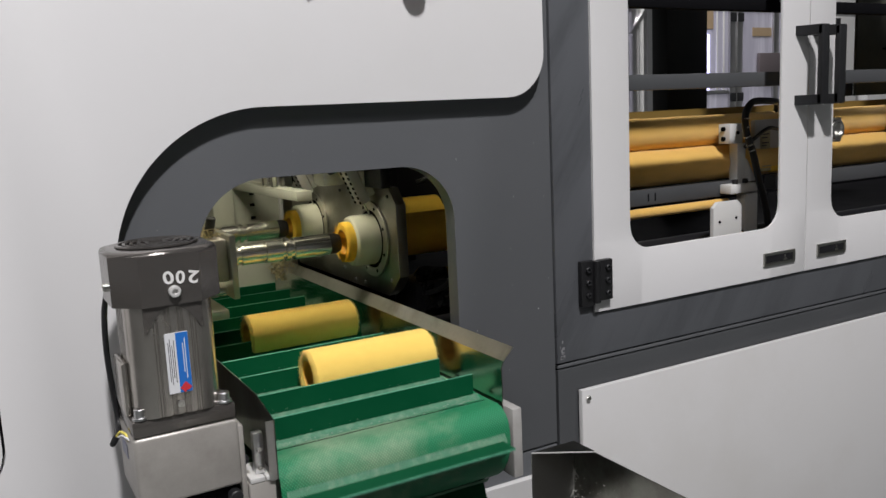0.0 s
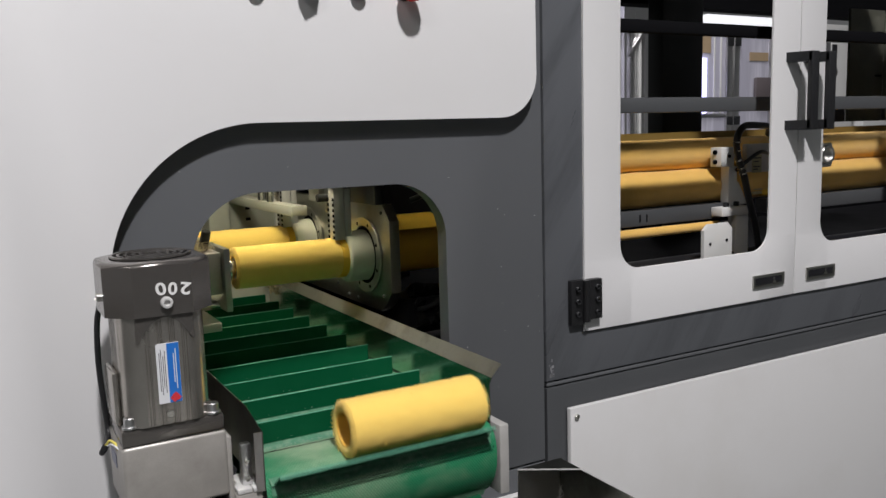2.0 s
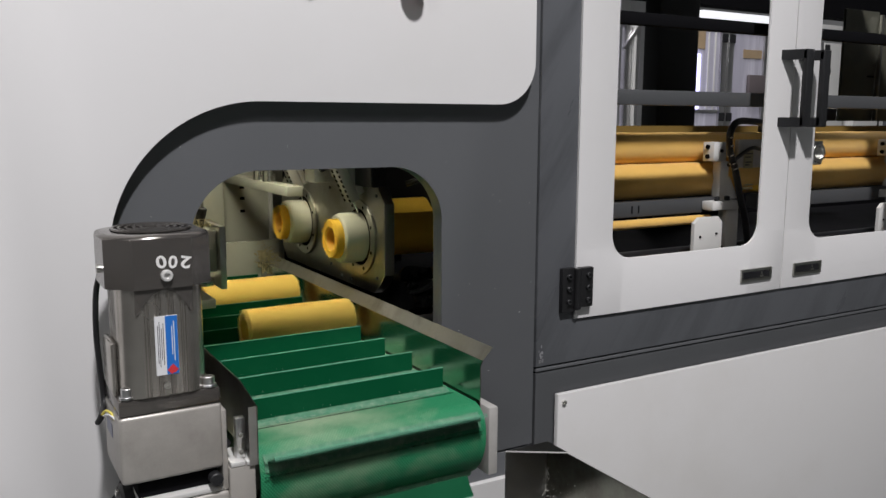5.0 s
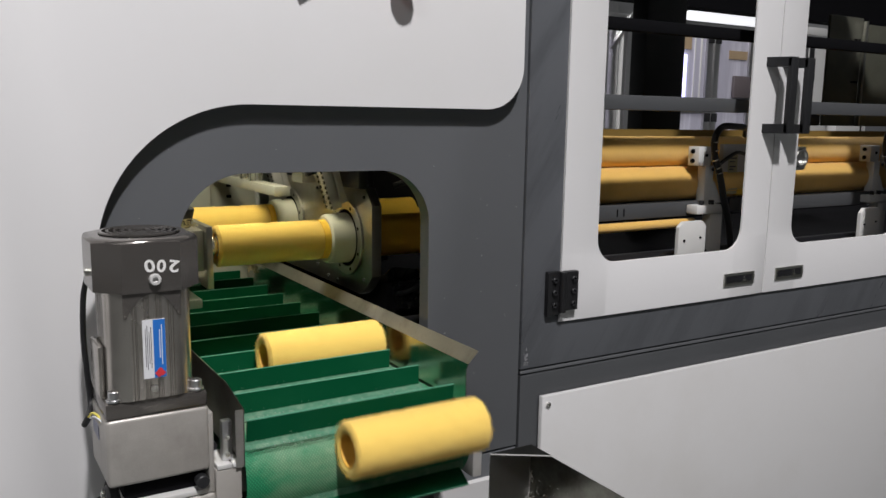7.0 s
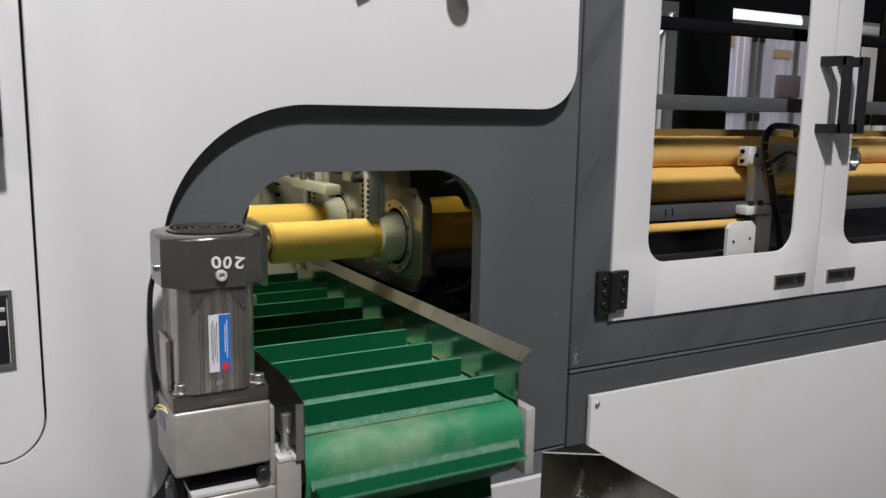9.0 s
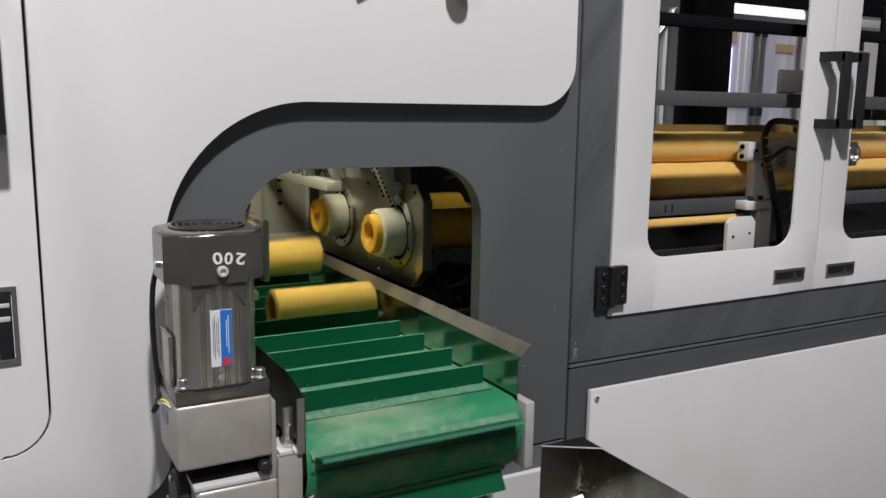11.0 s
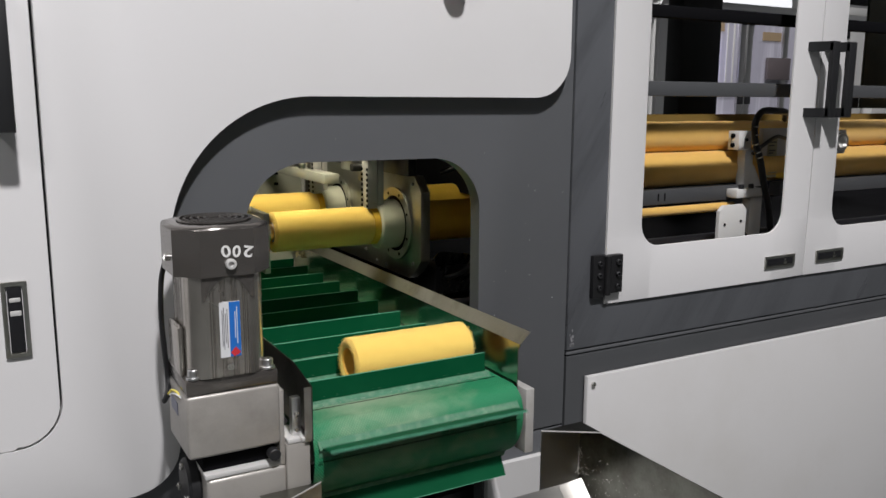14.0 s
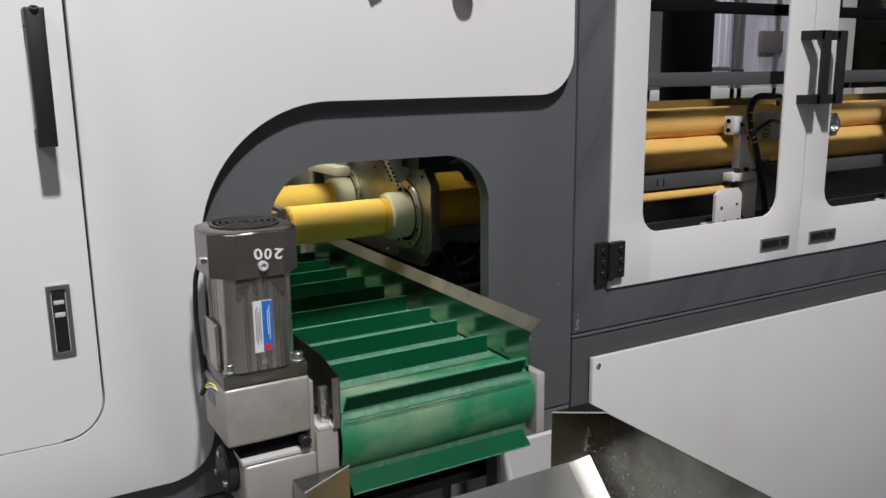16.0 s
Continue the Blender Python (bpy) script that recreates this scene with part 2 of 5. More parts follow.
def lathe(start, end, profile, seg=32, closed=False, into=None):
    """A turned body along the line from start to end; the profile holds (way along the line in metres, radius)."""
    a, b = Vector(start), Vector(end)
    turn = (b - a).to_track_quat("Z", "Y").to_matrix()
    bm = into or bmesh.new()
    rings = []
    for d, r in profile:
        if r < 1e-6:
            rings.append([bm.verts.new(a + turn @ Vector((0, 0, d)))])
        else:
            rings.append([bm.verts.new(a + turn @ Vector((r * math.cos(2 * math.pi * i / seg), r * math.sin(2 * math.pi * i / seg), d))) for i in range(seg)])
    pairs = list(zip(rings, rings[1:])) + ([(rings[-1], rings[0])] if closed else [])
    for p, q in pairs:
        for i in range(seg):
            j = (i + 1) % seg
            if len(p) == 1 and len(q) == 1:
                continue
            if len(p) == 1:
                bm.faces.new((p[0], q[i], q[j]))
            elif len(q) == 1:
                bm.faces.new((p[i], p[j], q[0]))
            else:
                bm.faces.new((p[i], p[j], q[j], q[i]))
    return bm


def rod(start, end, r, chamfer=0.001, seg=24, into=None):
    n = (Vector(end) - Vector(start)).length
    c = min(chamfer, r * 0.4)
    return lathe(start, end, [(0, 0), (0, r - c), (c, r), (n - c, r), (n, r - c), (n, 0)], seg, into=into)


def pipe(start, end, r_in, r_out, c=0.001, seg=32, into=None):
    n = (Vector(end) - Vector(start)).length
    return lathe(start, end, [(0, r_in + c), (0, r_out - c), (c, r_out), (n - c, r_out), (n, r_out - c), (n, r_in + c), (n - c, r_in), (c, r_in)], seg, True, into)


def slab(outline, axis, a, b, bevel=0.0, into=None, seg=2):
    """A flat outline of (u, v) made solid from a to b along an axis: 'y' takes (x, z), 'x' takes (y, z), 'z' takes (x, y)."""
    bm = bmesh.new()

    def at(u, v, w):
        return {"y": (u, w, v), "x": (w, u, v), "z": (u, v, w)}[axis]

    front = [bm.verts.new(at(u, v, a)) for u, v in outline]
    back = [bm.verts.new(at(u, v, b)) for u, v in outline]
    f = bm.faces.new(front)
    bm.faces.new(list(reversed(back)))
    n = len(outline)
    for i in range(n):
        j = (i + 1) % n
        bm.faces.new((front[j], front[i], back[i], back[j]))
    if bevel:
        bmesh.ops.bevel(bm, geom=f.edges[:], offset=bevel, segments=seg, affect="EDGES", profile=0.5)
    return merge(into, bm) if into else bm


def arc(cx, cy, r, a0, a1, n=10):
    return [(cx + r * math.cos(radians(a0 + (a1 - a0) * i / n)), cy + r * math.sin(radians(a0 + (a1 - a0) * i / n))) for i in range(n + 1)]


def round_rect(x0, x1, y0, y1, r, n=8):
    return arc(x1 - r, y0 + r, r, -90, 0, n) + arc(x1 - r, y1 - r, r, 0, 90, n) + arc(x0 + r, y1 - r, r, 90, 180, n) + arc(x0 + r, y0 + r, r, 180, 270, n)


def framed(outer, hole, axis, a, b, bevel=0.0):
    """A rectangle with a rounded hole of the same number of corners, as a solid frame."""
    bm = bmesh.new()

    def at(u, v, w):
        return {"y": (u, w, v), "x": (w, u, v), "z": (u, v, w)}[axis]

    n = len(hole)
    of, hf = [bm.verts.new(at(*p, a)) for p in outer], [bm.verts.new(at(*p, a)) for p in hole]
    ob_, hb = [bm.verts.new(at(*p, b)) for p in outer], [bm.verts.new(at(*p, b)) for p in hole]
    edges = []
    for i in range(n):
        j = (i + 1) % n
        bm.faces.new((of[i], of[j], hf[j], hf[i]))
        bm.faces.new((ob_[j], ob_[i], hb[i], hb[j]))
        bm.faces.new((of[j], of[i], ob_[i], ob_[j]))
        bm.faces.new((hf[i], hf[j], hb[j], hb[i]))
        edges += [bm.edges.get((of[i], of[j])), bm.edges.get((hf[i], hf[j]))]
    if bevel:
        bmesh.ops.bevel(bm, geom=edges, offset=bevel, segments=2, affect="EDGES", profile=0.5)
    return bm


def spread(hole, x0, x1, y0, y1):
    """Points on a rectangle's rim that answer to those of a hole, one by one, with the corners among them."""
    out = []
    cx, cy = (min(p[0] for p in hole) + max(p[0] for p in hole)) / 2, (min(p[1] for p in hole) + max(p[1] for p in hole)) / 2
    n = len(hole) // 4
    for i, (u, v) in enumerate(hole):
        q, k = divmod(i, n)
        half = k - (n - 1) / 2
        ex, ey = (x1 if u > cx else x0), (y1 if v > cy else y0)
        if abs(half) < 0.6:
            out.append((ex, ey))
        elif (q % 2 == 0) == (half < 0):
            out.append((u, ey))
        else:
            out.append((ex, v))
    return out


def sweep(points, r, seg=10, steps=6, into=None):
    """A round cable through points, smoothed."""
    p = [Vector(q) for q in points]
    p = [p[0] * 2 - p[1]] + p + [p[-1] * 2 - p[-2]]
    line = []
    for i in range(1, len(p) - 2):
        for k in range(steps):
            t = k / steps
            a, b, c, d = p[i - 1], p[i], p[i + 1], p[i + 2]
            line.append(0.5 * (2 * b + (c - a) * t + (2 * a - 5 * b + 4 * c - d) * t * t + (3 * b - a - 3 * c + d) * t ** 3))
    line.append(p[-2])
    bm = into or bmesh.new()
    rings, up = [], Vector((0.13, 0.27, 0.95))
    for i, q in enumerate(line):
        d = (line[min(i + 1, len(line) - 1)] - line[max(i - 1, 0)]).normalized()
        s = d.cross(up).normalized()
        up = s.cross(d).normalized()
        rings.append([bm.verts.new(q + r * (math.cos(2 * math.pi * k / seg) * s + math.sin(2 * math.pi * k / seg) * up)) for k in range(seg)])
    for a, b in zip(rings, rings[1:]):
        for k in range(seg):
            bm.faces.new((a[k], a[(k + 1) % seg], b[(k + 1) % seg], b[k]))
    bm.faces.new(rings[0])
    bm.faces.new(list(reversed(rings[-1])))
    return bm


def screw(at, way, r, parent, material=CHROME, name="screw", label=""):
    """A socket screw head: a low turned cap with a hexagonal recess."""
    a, w = Vector(at), Vector(way).normalized()
    h = r * 0.9
    bm = lathe(a, a + w, [(0, r * 0.98), (h * 0.8, r), (h, r * 0.86), (h, r * 0.5), (h * 0.45, r * 0.45), (h * 0.45, 0)], 18)
    return part(name, bm, material, parent, label)


def written(name, text, m, size, material, parent, depth=0.0004, bold=0.0):
    cu = bpy.data.curves.new(name, "FONT")
    cu.body, cu.size, cu.extrude, cu.offset = text, size, depth, bold
    cu.align_x, cu.align_y = "CENTER", "CENTER"
    tmp = bpy.data.objects.new(name, cu)
    scene.collection.objects.link(tmp)
    me = bpy.data.meshes.new_from_object(tmp.evaluated_get(bpy.context.evaluated_depsgraph_get()))
    bpy.data.objects.remove(tmp)
    me.transform(m)
    me.materials.clear()
    me.materials.append(material)
    ob = new(name, me)
    ob.parent = parent
    return ob


# ---- the hall ----
floor = tagged(part("floor", box(-9, 12, -8, 13, -0.1, 0.0), CONCRETE), "grey painted concrete hall floor with stains", "floor", kind="structure")
for name, b in (("wall_south", (-9, 12, -8.2, -8, 0, 6.5)), ("wall_north", (-9, 12, 13, 13.2, 0, 6.5)), ("wall_west", (-9.2, -9, -8, 13, 0, 6.5)), ("wall_east", (12, 12.2, -8, 13, 0, 6.5))):
    tagged(part(name, box(*b), HALL), "plain pale grey painted factory hall wall", "wall", kind="structure")
tagged(part("ceiling", box(-9, 12, -8, 13, 6.5, 6.6), HALL_TOP), "grey sheet metal hall roof", "ceiling", kind="structure")
# lamp bodies out of view, for the key lamp and the added fill
for at in [KEY_LAMP] + FILL_LAMPS:
    x, y, z = at
    t = thing("high_bay_lamp", "unseen round aluminium lamp under the roof, for key and added fill light", "lamp", (x, y, z), "hall lamps")
    part("reflector", lathe((0, 0, 0.03), (0, 0, 1), [(0, 0.24), (0.02, 0.245), (0.16, 0.12), (0.19, 0.11), (0.19, 0)], 32), ALU, t)
    part("suspension", rod((0, 0, 0.22), (0, 0, 6.5 - z), 0.008), PLASTIC, t)

# ---- the machine cabinet ----
YW, YA, YC, YD, XR = 1.171, 1.193, 1.204, 1.198, 4.2
cab = thing("machine_cabinet", "grey and white sheet metal cabinet of a paint roller machine", "machine")
outline = [(-1.3, 0.791), (0.0935, 0.791)] + arc(0.0935, 0.861, 0.070, -90, 0, 8) + [(0.1635, 1.160)]
outline += arc(0.387, 1.160, 0.2235, 180, 90, 22)[1:] + [(0.800, 1.384)] + arc(0.811, 1.459, 0.075, -90, 0, 10) + [(0.886, 1.95), (0.0050, 1.95), (0.0050, 0.957)]
outline += arc(-0.057, 0.957, 0.062, 0, -90, 10) + [(-1.3, 0.895)]
front = part("front_panel", slab(outline, "y", YW, YW + 0.0205, 0.0025), WHITE, cab, "white powder coated front panel with a curved cut-out")
part("panel_backing", slab([(-1.25, 0.85), (0.0, 0.85), (0.0, 0.93), (0.02, 0.99), (0.02, 1.9), (-1.25, 1.9)], "y", YW + 0.0208, YW + 0.0216), MATT_BLACK, cab)
arch = [(-1.3, 0.741), (0.280, 0.741), (0.280, 1.175)] + arc(0.385, 1.175, 0.105, 180, 90, 14) + arc(0.613, 1.185, 0.095, 90, 0, 12) + [(0.708, 0.741), (0.9110, 0.741), (0.9110, 1.95), (-1.3, 1.95)]
part("arch_panel", slab(arch, "y", YA, YA + 0.014, 0.0015), GREY, cab, "grey panel with an arched outlet")
rim = [(0.280, 0.742), (0.280, 1.175)] + arc(0.385, 1.175, 0.105, 180, 90, 14) + arc(0.613, 1.185, 0.095, 90, 0, 12) + [(0.708, 0.742)]
rim += [(0.7105, 0.742)] + arc(0.613, 1.185, 0.0975, 0, 90, 12) + arc(0.385, 1.175, 0.1075, 90, 180, 14) + [(0.2775, 0.742)]
part("arch_rim", slab(rim, "y", YA + 0.0142, YA + 0.030), GREY, cab, "folded rim of the arched outlet")
part("base_panel", slab([(-1.3, 0.0), (0.9110, 0.0), (0.9110, 0.7365), (0.722, 0.7365), (0.722, 0.30), (0.268, 0.30), (0.268, 0.7365), (-1.3, 0.7365)], "y", YA + 0.001, YA + 0.03, 0.0015), GREY, cab, "grey base panel with a clearance below the belt")
part("base_cover", slab([(0.728, 0.06), (0.905, 0.06), (0.905, 0.691)] + arc(0.742, 0.677, 0.014, 90, 180, 6), "y", YA - 0.011, YA + 0.0005, 0.003), WHITE_DIM, cab, "white base cover with rounded corners")
part("base_seam", box(-1.3, 0.268, YA + 0.0142, YA + 0.028, 0.7367, 0.75), MATT_BLACK, cab)
part("base_seam", box(0.722, 0.905, YA + 0.0142, YA + 0.028, 0.7367, 0.75), MATT_BLACK, cab)
part("seam_gap", box(0.9090, 0.930, YA + 0.022, YA + 0.032, 0.0, 1.95), MATT_BLACK, cab)
part("door_frame", slab([(0.9245, 0.8865), (XR, 0.8865), (XR, 0.985), (1.020, 0.985), (1.020, 1.95), (0.9245, 1.95)], "y", YC, YC + 0.06, 0.0035), GREY_GLOSS, cab, "glossy grey column and sill with soft slanting reflections painted in")
part("sill_groove", box(0.928, XR, YC + 0.008, YC + 0.05, 0.868, 0.890), MATT_BLACK, cab)
part("sill_trim", box(0.9265, XR, YC + 0.003, YC + 0.05, 0.8765, 0.8832, 0.001), GREY, cab)
part("lower_frame", slab([(0.9265, 0.02), (0.985, 0.02), (0.985, 0.822), (XR, 0.822), (XR, 0.873), (0.9265, 0.873)], "y", YC + 0.002, YC + 0.05, 0.003), GREY_DARK, cab)
low = part("lower_panel", box(0.970, XR, 1.190, 1.202, 0.05, 0.829, 0.002), WHITE_DIM, cab, "white lower cover panel held by screws")
screw((0.984, 1.190, 0.812), (0, -1, 0), 0.0052, low, CHROME)
part("header", box(1.0205, XR, YC, YC + 0.06, 1.905, 1.9495, 0.002), GREY, cab)
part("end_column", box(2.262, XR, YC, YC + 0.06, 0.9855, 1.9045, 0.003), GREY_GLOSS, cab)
part("right_side", box(XR + 0.001, XR + 0.03, YC, 2.60, 0.0, 1.95), GREY, cab)
part("left_side", box(-1.33, -1.301, YA, 2.60, 0.0, 1.95), GREY, cab)
# unseen roof, added to block light; it stops where the olive plates need it
part("roof_sheet", box(-1.33, 2.44, YC, 2.60, 1.951, 1.97), GREY, cab)
part("roof_beam", box(2.441, XR + 0.03, YC, YC + 0.065, 1.951, 1.97), GREY, cab)
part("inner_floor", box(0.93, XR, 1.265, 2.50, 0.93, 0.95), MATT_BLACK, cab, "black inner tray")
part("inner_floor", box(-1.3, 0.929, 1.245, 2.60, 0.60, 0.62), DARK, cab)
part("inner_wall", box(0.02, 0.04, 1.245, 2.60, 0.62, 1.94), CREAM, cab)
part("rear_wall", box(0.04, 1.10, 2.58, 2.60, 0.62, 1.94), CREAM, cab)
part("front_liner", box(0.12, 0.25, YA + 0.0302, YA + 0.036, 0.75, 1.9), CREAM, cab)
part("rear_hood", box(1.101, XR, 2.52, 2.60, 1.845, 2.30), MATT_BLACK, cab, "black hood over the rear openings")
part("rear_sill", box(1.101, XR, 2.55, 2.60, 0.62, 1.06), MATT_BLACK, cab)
part("rear_post", box(2.270, 2.475, 2.28, 2.36, 0.951, 1.949, 0.004), mat("dark_green_paint", (0.018, 0.020, 0.020), 0.4, vary=0.25, scale=4), cab, "dark rear post")
part("cross_bar", box(1.0205, XR - 0.001, 1.268, 1.292, 1.390, 1.421, 0.002), GREY_RAIL, cab, "grey cross bar behind the doors")
part("upper_bar", box(1.0205, XR - 0.001, 1.268, 1.292, 1.552, 1.577, 0.002), MATT_BLACK, cab, "black upper bar behind the doors")

rnd = random.Random(21)
specks = bmesh.new()
for k in range(46):
    x, z, a = rnd.uniform(0.18, 0.905), rnd.uniform(0.76, 1.36), rnd.uniform(0.0004, 0.0010)
    inside = 0.27 < x < 0.715 and z < 1.29
    if not inside and (x - 0.387) ** 2 + (z - 1.16) ** 2 < (0.21 ** 2 if x < 0.387 else 9):
        box(x, x + a * rnd.uniform(0.6, 1.6), YA - 0.0003, YA + 0.0002, z, z + a * rnd.uniform(0.6, 2.2), into=specks)
tagged(part("paint_speck", specks, CHALK, None), "tiny pale specks of dust on the grey panel", "dust", kind="stuff")
smear = bmesh.new()
for k in range(14):
    x, z = 0.937 + rnd.gauss(0, 0.0035), 0.893 + abs(rnd.gauss(0, 0.012))
    box(x, x + rnd.uniform(0.001, 0.005), YC - 0.0003, YC + 0.0001, z, z + rnd.uniform(0.002, 0.007), into=smear)
tagged(part("filler_smear", smear, mat("grey_filler", (0.24, 0.24, 0.25), 0.7), None), "pale filler smear on the column's foot", "smear", kind="stuff")

# ---- the doors ----
ldoor = [(-1.3, 0.8990), (-0.057, 0.8990)] + arc(-0.057, 0.957, 0.0585, -90, 0, 10) + [(0.0015, 1.95), (-1.3, 1.95)]


def pull_handle(x, z0, z1, y, side, parent):
    """A bridge handle of black plastic: two feet that rise from the door and an upright grip, bent towards one side."""
    out, w, d = 0.040, 0.024, 0.013
    g = 0.018 * side
    bm = bmesh.new()
    box(-w / 2 + g, w / 2 + g, y - out - d, y - out, z0 + 0.0004, z1 - 0.0004, 0.003, into=bm)
    for za, zb in ((z0, z0 + 0.021), (z1 - 0.021, z1)):
        foot = slab([(-w / 2, y), (w / 2, y), (w / 2 + g, y - out), (w / 2 + g, y - out - d * 0.8), (-w / 2 + g, y - out - d * 0.8), (-w / 2 + g, y - out)] if side else
                    [(-w / 2, y), (w / 2, y), (w / 2, y - out - d * 0.8), (-w / 2, y - out - d * 0.8)], "z", za, zb, 0.0015)
        merge(bm, foot)
    bmesh.ops.translate(bm, verts=bm.verts, vec=(x, 0, 0))
    h = part("handle", bm, PLASTIC, parent, "black plastic pull handle")
    for zc in (() if side else (z1 - 0.0105,)):
        screw((x + g, y - out - d * 0.75, zc + (0.006 if zc > (z0 + z1) / 2 else -0.006)), (0, -0.5, 0.86 if zc > (z0 + z1) / 2 else -0.86), 0.0062, h, RUBBER, "screw_hole")
    return h


def flush_latch(x0, x1, z0, z1, y, parent):
    """A chromed flush latch: a rimmed plate with a sunk black paddle and a lock tongue."""
    f = part("latch", framed(spread(round_rect(x0 + 0.006, x1 - 0.006, z0 + 0.006, z1 - 0.006, 0.001, 2), x0, x1, z0, z1), round_rect(x0 + 0.006, x1 - 0.006, z0 + 0.006, z1 - 0.006, 0.001, 2), "y", y - 0.004, y - 0.0005, 0.0012), PLATE, parent, "dark chromed flush latch")
    part("paddle", box(x0 + 0.007, x1 - 0.007, y - 0.0030, y - 0.0004, z0 + 0.007, z1 - 0.007, 0.0006), DARK, f)
    if z1 - z0 > x1 - x0:
        part("tongue", box(x0 + 0.009, x1 - 0.009, y - 0.0048, y - 0.002, z1 - 0.028, z1 - 0.022, 0.0012), ALU_BRIGHT, f)
        part("tongue", box(x0 + 0.009, x1 - 0.009, y - 0.0048, y - 0.002, z1 - 0.047, z1 - 0.040, 0.0012), ALU_BRIGHT, f)
    else:
        xm = x0 + (x1 - x0) * 0.62
        part("tongue", box(xm, xm + 0.010, y - 0.0048, y - 0.002, z0 + 0.008, z0 + 0.013, 0.0012), PLATE, f)
        part("tongue", box(xm + 0.002, xm + 0.006, y - 0.0048, y - 0.002, z0 + 0.015, z1 - 0.008, 0.0012), PLATE, f)


d = thing("cabinet_door", "closed white door with a black handle and flush latch", "door")
part("door_leaf", slab(ldoor, "y", YW + 0.0005, YW + 0.020, 0.0022), WHITE, d)
pull_handle(-0.039, 1.335, 1.515, YW, 0, d)
flush_latch(-0.060, -0.028, 1.030, 1.135, YW, d)


def window_door(x0, x1, wx0, wx1, hx, lx0, side, hinge):
    d = thing("window_door", "white machine door with a large rounded window, closed", "door", group="window doors")
    hole = round_rect(wx0, wx1, 1.084, 1.84, 0.050, 8)
    part("door_leaf", framed(spread(hole, x0, x1, 0.974, 1.90), hole, "y", YD, YD + 0.005, 0.0018), WHITE, d)
    part("edge_fold", framed(spread(round_rect(x0 + 0.003, x1 - 0.003, 0.978, 1.896, 0.002, 2), x0, x1, 0.974, 1.90), round_rect(x0 + 0.003, x1 - 0.003, 0.978, 1.896, 0.002, 2), "y", YD + 0.0052, YD + 0.0054), WHITE, d)
    pull_handle(hx, 1.345, 1.512, YD, side, d)
    flush_latch(lx0, lx0 + 0.101, 1.001, 1.030, YD, d)
    if hinge:
        h = part("hinge", box(0.976, 1.008, YC - 0.012, YC - 0.0005, 0.990, 1.077, 0.002), RUBBER, d, "black block hinge with six screws")
        part("hinge_leaf", box(1.013, 1.045, YD - 0.014, YD - 0.0005, 0.999, 1.077, 0.002), RUBBER, h)
        part("knuckle", rod((1.0105, YD - 0.008, 0.995), (1.0105, YD - 0.008, 1.076), 0.0075), RUBBER, h)
        for xs, yb in ((0.991, YC - 0.012), (1.032, YD - 0.014)):
            for k in range(3):
                screw((xs, yb, 1.062 - k * 0.0245 - (0.002 if xs < 1 else 0)), (0, -1, 0), 0.0058, h, PLASTIC)
    return d


window_door(1.0125, 1.6180, 1.103, 1.531, 1.585, 1.481, 1, True)
window_door(1.6210, 2.260, 1.707, 2.140, 1.642, 1.659, 1, False)

# ---- push buttons on the front panel ----
for x, kind in ((0.385, "green"), (0.463, "switch"), (0.545, "lamp"), (0.628, "stop")):
    b = thing("push_button", {"green": "green push button on the white panel", "switch": "black selector switch on the white panel", "lamp": "round signal button on the white panel", "stop": "red mushroom emergency stop button"}[kind], "button", (x + 0.004, YW, 1.584), "panel buttons")
    part("collar", lathe((0, 0.004, 0), (0, -1, 0), [(0, 0), (0, 0.016), (0.010, 0.016), (0.012, 0.014), (0.012, 0)], 28), PLASTIC, b)
    if kind == "stop":
        part("mushroom_cap", lathe((0, -0.008, 0), (0, -1, 0), [(0, 0.010), (0.012, 0.010), (0.014, 0.0195), (0.024, 0.0205), (0.032, 0.017), (0.034, 0)], 32), RED, b)
    elif kind == "switch":
        part("lever", slab([(-0.014, -0.012), (0.014, -0.012), (0.014, 0.006), (0.002, 0.021), (-0.014, 0.006)], "y", -0.026, -0.008, 0.002), PLASTIC, b).rotation_euler = (0, radians(194), 0)
    else:
        part("cap", lathe((0, -0.008, 0), (0, -1, 0), [(0, 0.012), (0.008, 0.012), (0.010, 0.010), (0.010, 0)], 28), GREEN_BTN if kind == "green" else CHROME, b)

# ---- the outfeed conveyor ----
# the belt's way: upper run, a tight bend over the nose roller, a wider bend down its face, lower run, tail roller
NOSE_Y, NOSE_Z, R_BELT, PITCH, FLIGHTS = 1.028, 0.857, 0.060, 0.107, 28
TOP = NOSE_Z + R_BELT
R_TOP, R_LOW, BEND = 0.034, 0.085, radians(75)
LOW_Y = NOSE_Y - (R_TOP - R_LOW) * math.sin(BEND)
LOW_Z = TOP - R_TOP + (R_TOP - R_LOW) * math.cos(BEND)
R_TAIL = (TOP - LOW_Z + R_LOW) / 2
ARC_TOP, ARC_LOW = R_TOP * BEND, R_LOW * (math.pi - BEND)
LOOP = PITCH * FLIGHTS
RUN = (LOOP - ARC_TOP - ARC_LOW - math.pi * R_TAIL + LOW_Y - NOSE_Y) / 2
RUN_LOW = RUN - (LOW_Y - NOSE_Y)
SPEED, FIRST = 0.251, -0.041


